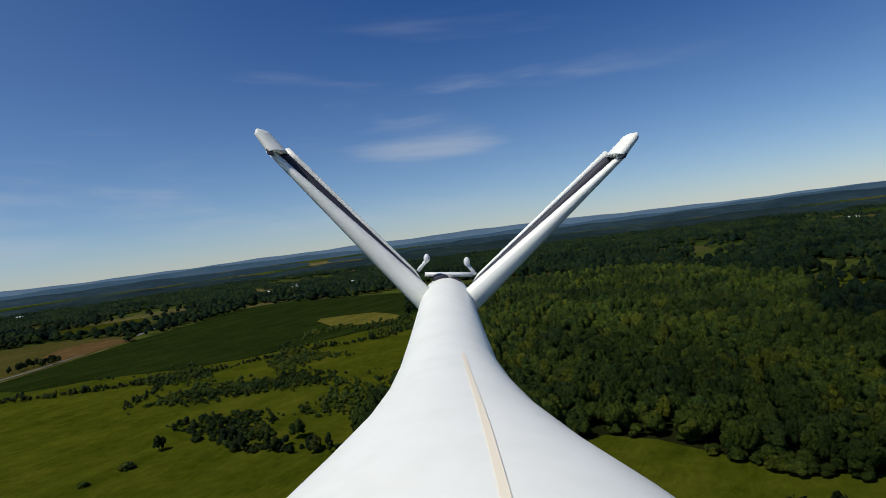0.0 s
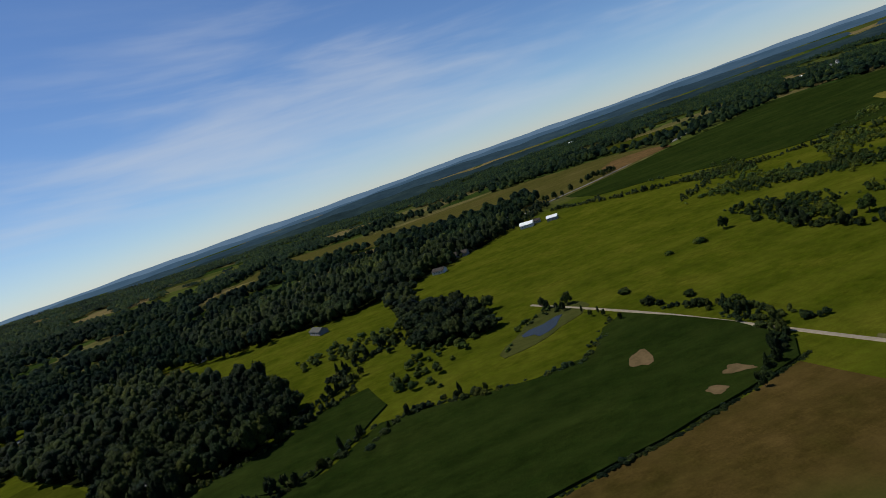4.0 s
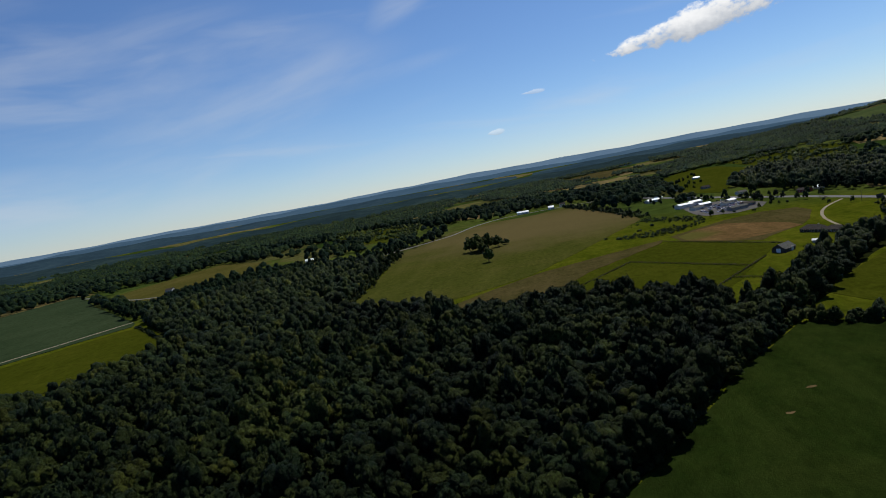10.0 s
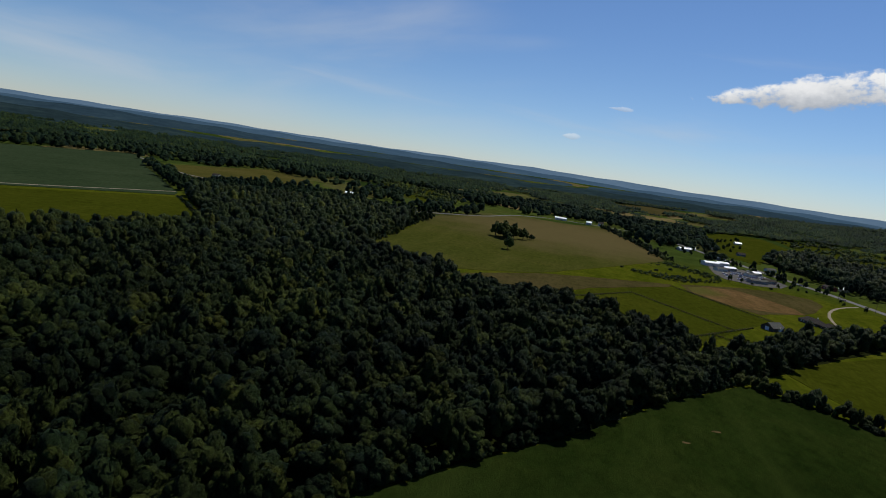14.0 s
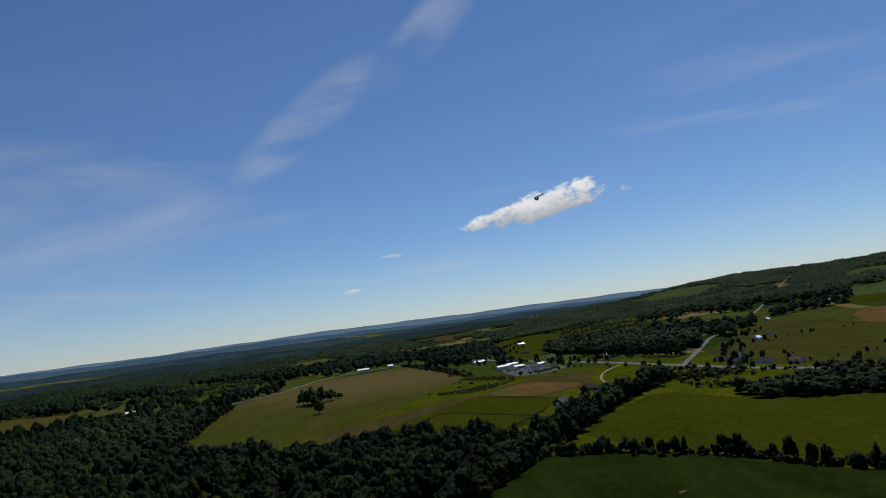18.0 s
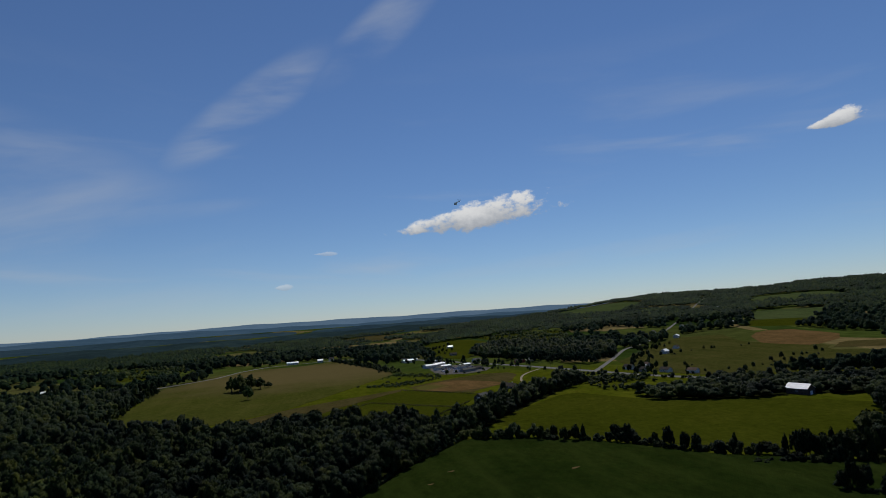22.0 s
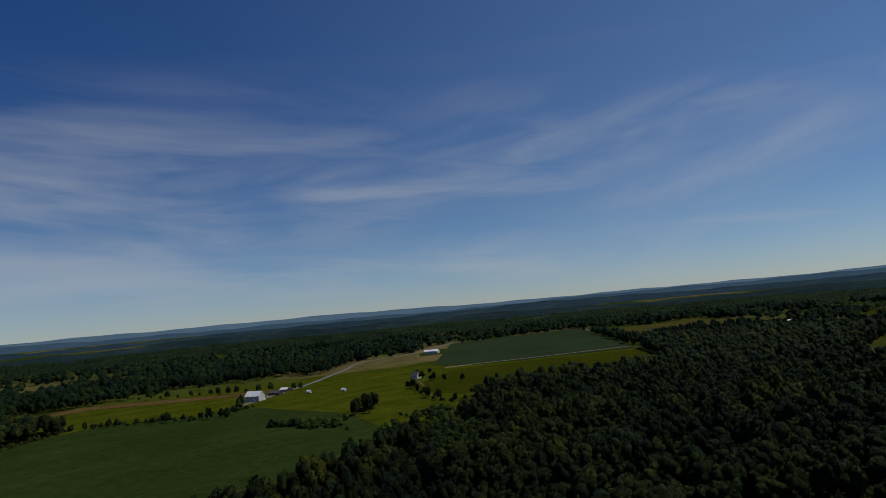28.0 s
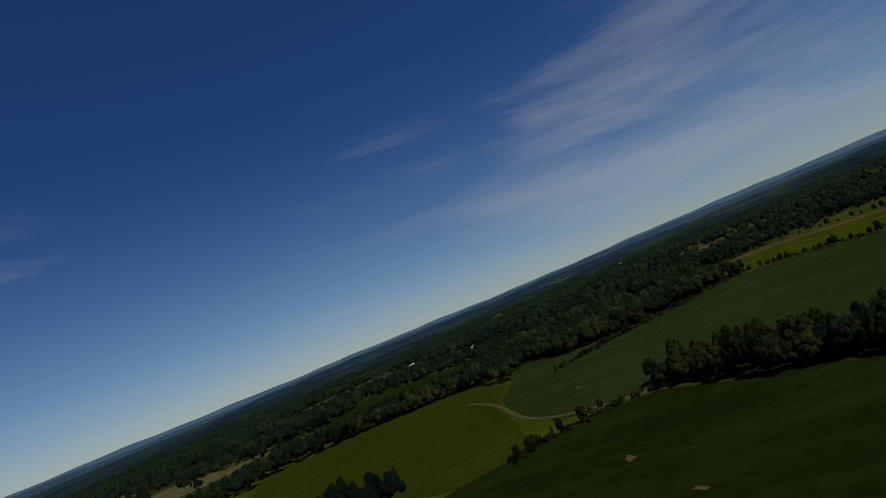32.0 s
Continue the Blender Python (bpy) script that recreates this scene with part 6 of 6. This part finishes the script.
# ======== the model airfield ========
def airfield():
    deep = sheathing("white_canvas", (0.7, 0.7, 0.68), (0.84, 0.84, 0.83), 0.6, 0.2)
    post = sheathing("grey_steel", (0.25, 0.25, 0.25), (0.4, 0.4, 0.4), 0.4, 0.5)
    root = thing("carport", (157, -0.8, 0), "white arched canvas carport on steel posts", "carport", "", 17)
    bm = bmesh.new()
    rows = []
    for y in (-2.9, 2.9):
        for up in (0.0, 0.06):
            rows.append([bm.verts.new((1.75 * math.cos(a), y, 1.5 + 0.9 * math.sin(a) + up)) for a in np.linspace(math.pi, 0, 9)])
    for k in range(8):
        bm.faces.new((rows[1][k], rows[3][k], rows[3][k + 1], rows[1][k + 1]))
        bm.faces.new((rows[0][k], rows[0][k + 1], rows[2][k + 1], rows[2][k]))
        bm.faces.new((rows[0][k], rows[1][k], rows[1][k + 1], rows[0][k + 1]))
        bm.faces.new((rows[2][k], rows[2][k + 1], rows[3][k + 1], rows[3][k]))
    part("canopy", bm, deep, root, "white arched canvas canopy")
    for sx in (-1.71, 1.71):
        for y in (-2.8, 0, 2.8):
            bm = bmesh.new()
            bmesh.ops.create_cone(bm, cap_ends=True, segments=8, radius1=0.04, radius2=0.04, depth=1.7, matrix=Matrix.Translation((sx, y, 0.75)))
            part("post", bm, post, root)
    building("shed", 155.4, 8.6, 107, 4.2, 2.8, 2.0, 0.75, SHED_ROOF, GREY_SIDING, "small grey shed with metal roof on the airfield", "shed", "sheds on the airfield", 1)
    building("shed", 159.6, 10.0, 107, 4.0, 2.6, 2.0, 0.75, SHED_ROOF, GREY_SIDING, "small grey shed with metal roof on the airfield", "shed", "sheds on the airfield", 1)
    wood = sheathing("pale_boards", (0.32, 0.27, 0.2), (0.5, 0.44, 0.34), 0.85, 0.15)
    for n, (x, y, a) in enumerate(((156, -25, 80), (153, -34, 80), (149, -11, 70), (149.5, -16, 75), (150.5, -19.5, 70), (148, -3, 85), (147, -8, 70), (152, -28, 75))):
        big = n < 2
        t = thing("picnic_table" if big else "assembly_stand", (x, y, 0.1), "pale wooden picnic table on the grass" if big else "low pale wooden stand for model planes", "table" if big else "stand", "tables on the airfield", a)
        l, w = (2.4, 0.9) if big else (1.2, 0.7)
        bm = bmesh.new()
        for k in range(5):
            box(bm, 0, -w / 2 + w * (k + 0.5) / 5, 0.74, l, w / 5 - 0.02, 0.05)
        part("tabletop", bm, wood, t)
        for sx in (-l * 0.35, l * 0.35):
            bm = bmesh.new()
            box(bm, sx, -w * 0.3, 0.34, 0.09, 0.09, 0.8)
            box(bm, sx, w * 0.3, 0.34, 0.09, 0.09, 0.8)
            box(bm, sx, 0, 0.4, 0.09, w * 0.9, 0.09)
            part("leg", bm, wood, t)
        if big:
            for s in (-1, 1):
                bm = bmesh.new()
                box(bm, 0, s * 0.8, 0.42, l, 0.28, 0.05)
                part("bench", bm, wood, t)


airfield()


# ======== vehicles ========
def car_body(profile, width, inset=0.0):
    """A body from a side outline, pulled in towards the roof."""
    bm = bmesh.new()
    sides = []
    for s in (-1, 1):
        sides.append([bm.verts.new((x, s * (width / 2 - inset * max(0, z - 0.9)), z)) for x, z in profile])
    n = len(profile)
    for k in range(n):
        q = (k + 1) % n
        bm.faces.new((sides[0][k], sides[0][q], sides[1][q], sides[1][k]))
    bm.faces.new(list(reversed(sides[0])))
    bm.faces.new(sides[1])
    bmesh.ops.recalc_face_normals(bm, faces=bm.faces)
    bmesh.ops.bevel(bm, geom=list(bm.edges), offset=0.05, segments=2, affect="EDGES")
    return bm


def car(kind, at, turn, paint, roof, label, group, long=4.6):
    k = long / 4.6
    root = thing(kind, at, label, "car", group, turn)
    part("body", car_body([(-2.25 * k, 0.35), (2.25 * k, 0.35), (2.3 * k, 0.75), (1.2 * k, 0.98), (-2.2 * k, 1.0), (-2.3 * k, 0.7)], 1.8), paint, root)
    part("window", car_body([(1.15 * k, 0.95), (0.5 * k, 1.45), (-1.6 * k, 1.48), (-2.1 * k, 0.97)], 1.66, 0.25), GLASS, root, "dark car windows")
    part("roof", car_body([(0.45 * k, 1.42), (0.40 * k, 1.52), (-1.55 * k, 1.54), (-1.62 * k, 1.44)], 1.5, 0.1), roof, root)
    for sx in (-1.4 * k, 1.4 * k):
        for sy in (-0.82, 0.82):
            w = bmesh.new()
            bmesh.ops.create_cone(w, cap_ends=True, segments=16, radius1=0.34, radius2=0.34, depth=0.24, matrix=pose(sx, sy, 0.34, 90, 0, 0))
            wheel = part("wheel", w, TYRE, root)
            r = bmesh.new()
            bmesh.ops.create_cone(r, cap_ends=True, segments=12, radius1=0.2, radius2=0.2, depth=0.26, matrix=pose(sx, sy, 0.34, 90, 0, 0))
            part("rim", r, RIM, wheel)
    for sy in (-0.65, 0.65):
        h = bmesh.new()
        box(h, 2.24 * k, sy, 0.68, 0.12, 0.35, 0.16)
        part("headlight", h, RIM, root)
    return root


TYRE = Nodes("tyre_rubber", 0.9, 0.2).colour((0.02, 0.02, 0.02)).mat
RIM = sheathing("bright_rim", (0.5, 0.5, 0.5), (0.65, 0.65, 0.65), 0.3, 0.5)
BLUE_PAINT = sheathing("blue_car_paint", (0.02, 0.045, 0.16), (0.03, 0.06, 0.2), 0.25, 0.5)
RED_PAINT = sheathing("red_car_paint", (0.2, 0.012, 0.012), (0.27, 0.02, 0.02), 0.25, 0.5)
MIXED = Nodes("mixed_car_paint", 0.3, 0.5)
MIXED.colour(MIXED.ramp(MIXED.each(), (0.0, (0.75, 0.75, 0.75)), (0.35, (0.6, 0.6, 0.62)), (0.5, (0.3, 0.31, 0.33)), (0.65, (0.06, 0.06, 0.07)), (0.8, (0.25, 0.03, 0.03)), (1.0, (0.05, 0.09, 0.22))))
car("suv", (163.5, -16.0, 0.12), 150, BLUE_PAINT, WHITE_PAINT, "blue sport utility car with white roof on dry grass", "cars on the airfield", 5.0)
car("hatchback", (162, -7.5, 0.12), 160, RED_PAINT, RED_PAINT, "small red car parked beside the carport", "cars on the airfield", 4.2)
parked = car("parked_car", (0, 0, -300), 0, MIXED.mat, MIXED.mat, "parked car in the gravel yard by the highway", "cars in the vehicle yard", 5.0)
for k in range(80):
    u, v = rng.uniform(0, 1), rng.uniform(0, 1)
    x, y = 210 + 58 * u + 8 * v, 738 + 118 * v + 12 * u
    copy_thing(parked, pose(x, y, 0.25, 0, 0, rng.choice((20, 110, 200)) + rng.uniform(-14, 14)))
for x, y, a in ((360, 640, 108), (388, 520, 108), (310, 800, 112), (416, 470, -60), (700, -170, 30), (-600, 110, 0), (240, 540, 40), (330, 720, 108)):
    copy_thing(parked, pose(x, y, 0.3, 0, 0, a))["label"] = "car on or beside the road"
for ob in (*parked.children_recursive, parked):
    bpy.data.objects.remove(ob)


# ======== fences, sign and poles ========
def fence(line, gap, label):
    root = thing("fence", (*line[0], 0), label, "fence", "paddock fences")
    (x0, y0), (x1, y1) = line
    d = math.hypot(x1 - x0, y1 - y0)
    a = math.atan2(y1 - y0, x1 - x0)
    root.matrix_world = pose(x0, y0, 0.1, 0, 0, math.degrees(a))
    n = int(d / gap)
    for k in range(n + 1):
        bm = bmesh.new()
        box(bm, d * k / n, 0, 0.6, 0.16, 0.16, 1.5)
        part("post", bm, OLD_WOOD, root)
    for z in (0.5, 0.9, 1.25):
        bm = bmesh.new()
        box(bm, d / 2, 0.06, z, d, 0.05, 0.14)
        part("rail", bm, OLD_WOOD, root)


for line in (((125, 588), (195, 492)), ((80, 508), (148, 428)), ((31, 440), (80, 508)), ((100, 364), (168, 452)), ((129, 398), (150, 384))):
    fence(line, 5.0, "dark wooden post and rail fence in the paddock")
    (x0, y0), (x1, y1) = line
    n = int(math.hypot(x1 - x0, y1 - y0) / 1.5)
    s = np.linspace(0, 1, n)
    grow("tall_grass", SCRUB, x0 + (x1 - x0) * s + rng.normal(0, 0.5, n), y0 + (y1 - y0) * s + rng.normal(0, 0.5, n), rng.uniform(0.3, 0.7, n), rng.uniform(0.5, 1.0, n), rng, LEAVES, "unmown tall grass along the fence", "grass", sink=0.1)

board = thing("billboard", (335, 622, 0), "large dark billboard on two posts by the highway", "billboard", "", 30)
bm = bmesh.new()
box(bm, 0, 0, 6.5, 10, 0.3, 4.2)
part("panel", bm, SHINGLE, board)
for sx in (-3, 3):
    bm = bmesh.new()
    bmesh.ops.create_cone(bm, cap_ends=True, segments=10, radius1=0.2, radius2=0.18, depth=5, matrix=Matrix.Translation((sx, 0, 2.2)))
    part("post", bm, OLD_WOOD, board)


def pole(x, y, turn):
    root = thing("utility_pole", (x, y, float(height(x, y))), "wooden utility pole with a crossarm beside the road", "utility pole", "poles along the highway", turn)
    bm = bmesh.new()
    bmesh.ops.create_cone(bm, cap_ends=True, segments=9, radius1=0.19, radius2=0.13, depth=10.4, matrix=Matrix.Translation((0, 0, 5)))
    part("shaft", bm, OLD_WOOD, root)
    bm = bmesh.new()
    box(bm, 0, 0, 9.5, 2.4, 0.12, 0.14)
    part("crossarm", bm, OLD_WOOD, root)


for x, y in ((418, 446), (396, 494), (380, 545), (362, 605), (345, 660), (330, 715), (308, 775)):
    pole(x - 9, y - 3, 20)


# ======== the model aircraft: tail boom and V-tail, in the air where the flight begins, placed and shaped to fit the camera's view there ===
GELCOAT = Nodes("white_gelcoat", 0.42, 0.4)
GELCOAT.colour(GELCOAT.mix(1.0, GELCOAT.mix(GELCOAT.noise(9.0, 4.0), (0.84, 0.845, 0.75), (0.93, 0.925, 0.84)), GELCOAT.ramp(GELCOAT.noise(26.0, 3.0), (0.35, (0.955, 0.96, 0.95)), (0.55, (1.0, 1.0, 1.0))), "MULTIPLY"))
GELCOAT = GELCOAT.mat
# Dark colour for the painted tail shade and for the black mark.
SHADE_AND_MARK = Nodes("dark_hinge_gap", 0.6, 0.3).colour((0.035, 0.035, 0.05)).mat
ORANGE_TAPE = Nodes("faded_orange_tape", 0.5, 0.3).colour((0.88, 0.79, 0.60)).mat
PLASTIC = Nodes("white_plastic", 0.4, 0.5).colour((0.75, 0.75, 0.74)).mat


def aircraft():
    start = look(*PATH[0][1:3], PATH[0][3])
    root = new("model_aircraft")
    # Set in the camera's axes and stretched across to fit its first view.
    root.matrix_world = start @ Matrix.Translation((0, -0.1 * 1.033, -0.7)) @ Matrix.Diagonal((1.033, 1.033, 1, 1))
    tagged(root, "white V-tailed model glider tail boom in flight", "model aircraft")
    shift = Vector((0, 0.1, 0.7))

    # Tail boom: oval sections that widen towards the wing, sized to fit the camera's view.
    stations = ((-0.17, 0.020, 0.170, 0.045), (-0.14, 0.020, 0.145, 0.110), (-0.06, 0.020, 0.115, 0.175), (0.06, 0.020, 0.102, 0.212), (0.20, 0.0230, 0.095, 0.220), (0.25, 0.0212, 0.090, 0.1837), (0.30, 0.0182, 0.087, 0.1457), (0.35, 0.0135, 0.086, 0.1103), (0.42, 0.0107, 0.086, 0.0785), (0.50, 0.0088, 0.085, 0.0608), (0.60, 0.007, 0.083, 0.0525),
                (0.75, 0.007, 0.075, 0.050), (0.90, 0.007, 0.066, 0.0485), (1.06, 0.007, 0.054, 0.047), (1.12, 0.007, 0.050, 0.044), (1.15, 0.007, 0.056, 0.033))
    bm = bmesh.new()
    n, rings = 40, []
    for d, cx, c, w in stations:
        rings.append([bm.verts.new(Vector((cx + w * math.cos(k * 2 * math.pi / n), -c - w * (1 - math.sin(k * 2 * math.pi / n)), -d)) + shift) for k in range(n)])
    for a, b in zip(rings, rings[1:]):
        for k in range(n):
            bm.faces.new((a[k], a[(k + 1) % n], b[(k + 1) % n], b[k]))
    bm.faces.new(rings[0])
    bm.faces.new(rings[-1])
    bmesh.ops.recalc_face_normals(bm, faces=bm.faces)
    for f in bm.faces:
        f.smooth = len(f.verts) == 4
    boom = part("tail_boom", bm, GELCOAT, root, "smooth white tail boom")

    # Tape along the top.
    bm = bmesh.new()
    last = None
    for d, cx, c, w in stations[4:10]:
        mid = 0.0106 + (0.72 - d) * 0.026
        half = 0.0014 + 0.0028 * max(0.0, 0.5 - d)
        pair = []
        for x in (mid - half, mid + half):
            s = math.sqrt(max(0, 1 - ((x - cx) / w) ** 2))
            pair.append(bm.verts.new(Vector((x, -c - w * (1 - s) + 0.0004, -d)) + shift))
        if last:
            bm.faces.new((last[0], last[1], pair[1], pair[0]))
        last = pair
    part("tape", bm, ORANGE_TAPE, boom, "faded orange tape stripe")

    def local(x, y, z):
        return Vector((x, y, z)) + shift

    def blade(name, corners, thick, material, parent, label="", steps=14, round_end=False):
        """A long tapered slab with rounded edges between root and tip, from four corners: root outer, root inner, tip inner, tip outer."""
        bm = bmesh.new()
        ro, ri, ti, to = corners
        rows = []
        for s in np.linspace(0, 1, steps):
            o, i = ro.lerp(to, s), ri.lerp(ti, s)
            across = (i - o) * (math.sqrt(max(0.01, 1 - ((s - 0.78) / 0.22) ** 2)) if round_end and s > 0.78 else 1.0)
            back = Vector((0, 0, -1))
            ring = []
            for k in range(12):
                a = 2 * math.pi * k / 12
                ring.append(bm.verts.new((o + i) / 2 + across * 0.5 * math.cos(a) + back * thick * 0.5 * math.sin(a) * (1 - 0.3 * s)))
            rows.append(ring)
        for a, b in zip(rows, rows[1:]):
            for k in range(12):
                bm.faces.new((a[k], a[(k + 1) % 12], b[(k + 1) % 12], b[k]))
        bm.faces.new(rows[0])
        bm.faces.new(rows[-1])
        bmesh.ops.recalc_face_normals(bm, faces=bm.faces)
        for f in bm.faces:
            f.smooth = True
        return part(name, bm, material, parent, label)

    for side in ("left", "right"):
        def spot(x, y, z, mirror=(side == "right")):
            return local(-x - 0.012 * z, y + 0.0055 * z, z) if mirror else local(x, y, z)
        fin = blade("fin", [spot(-0.0350, -0.1110, -1.050), spot(-0.0170, -0.0710, -1.050), spot(-0.2884, 0.1674, -1.050), spot(-0.3030, 0.1664, -1.050)], 0.03, GELCOAT, root, "white tail fin of the V-tail", 18)
        # A dark blade paints in the shade behind the fin, along the hinge.
        blade("hinge_gap", [spot(-0.0357, -0.0624, -1.075), spot(-0.0462, -0.0452, -1.080), spot(-0.2790, 0.1742, -1.080), spot(-0.3012, 0.1734, -1.075)], 0.010, SHADE_AND_MARK, fin, "dark hinge gap")
        blade("ruddervator", [spot(-0.0380, -0.0550, -1.090), spot(-0.0492, -0.0372, -1.090), spot(-0.2733, 0.1798, -1.090), spot(-0.2860, 0.1746, -1.090)], 0.012, GELCOAT, root, "white movable ruddervator")
        blade("fin_tip", [spot(-0.2986, 0.1628, -1.045), spot(-0.2690, 0.1680, -1.060), spot(-0.3055, 0.2075, -1.060), spot(-0.3246, 0.1994, -1.045)], 0.05, GELCOAT, root, "rounded white fin tip", 26, True)
        blade("black_mark", [spot(-0.2943, 0.1585, -1.030), spot(-0.2829, 0.1566, -1.030), spot(-0.2867, 0.1661, -1.030), spot(-0.2981, 0.1680, -1.030)], 0.006, SHADE_AND_MARK, root, "small black mark at the fin's tip", 4)
        horn = blade("control_horn", [spot(-0.0472, -0.0372, -1.090), spot(-0.0422, -0.0412, -1.090), spot(-0.0261, -0.0211, -1.090), spot(-0.0311, -0.0171, -1.090)], 0.006, PLASTIC, root, "white plastic control horn", 4)
        bm = bmesh.new()
        bmesh.ops.create_uvsphere(bm, u_segments=12, v_segments=8, radius=0.0062, matrix=Matrix.Translation(spot(-0.0291, -0.0165, -1.090)) @ Matrix.Diagonal((0.9, 1.35, 0.9, 1)))
        part("ball_joint", bm, PLASTIC, horn)
        # Solid dark ball whose colour stands for the shade inside the boom's opening.
        bm = bmesh.new()
        bmesh.ops.create_uvsphere(bm, u_segments=12, v_segments=8, radius=0.012, matrix=Matrix.Translation(spot(-0.0041, -0.0527, -1.100)) @ Matrix.Diagonal((1.3, 0.7, 0.6, 1)))
        part("servo_opening", bm, SHADE_AND_MARK, root, "dark painted shade of the opening at the boom's end")
    blade("cross_tube", [local(-0.0327, -0.0501, -1.110), local(-0.0327, -0.0419, -1.110), local(0.0552, -0.0419, -1.110), local(0.0552, -0.0501, -1.110)], 0.012, PLASTIC, root, "thin white tube between the fins", 4)


aircraft()
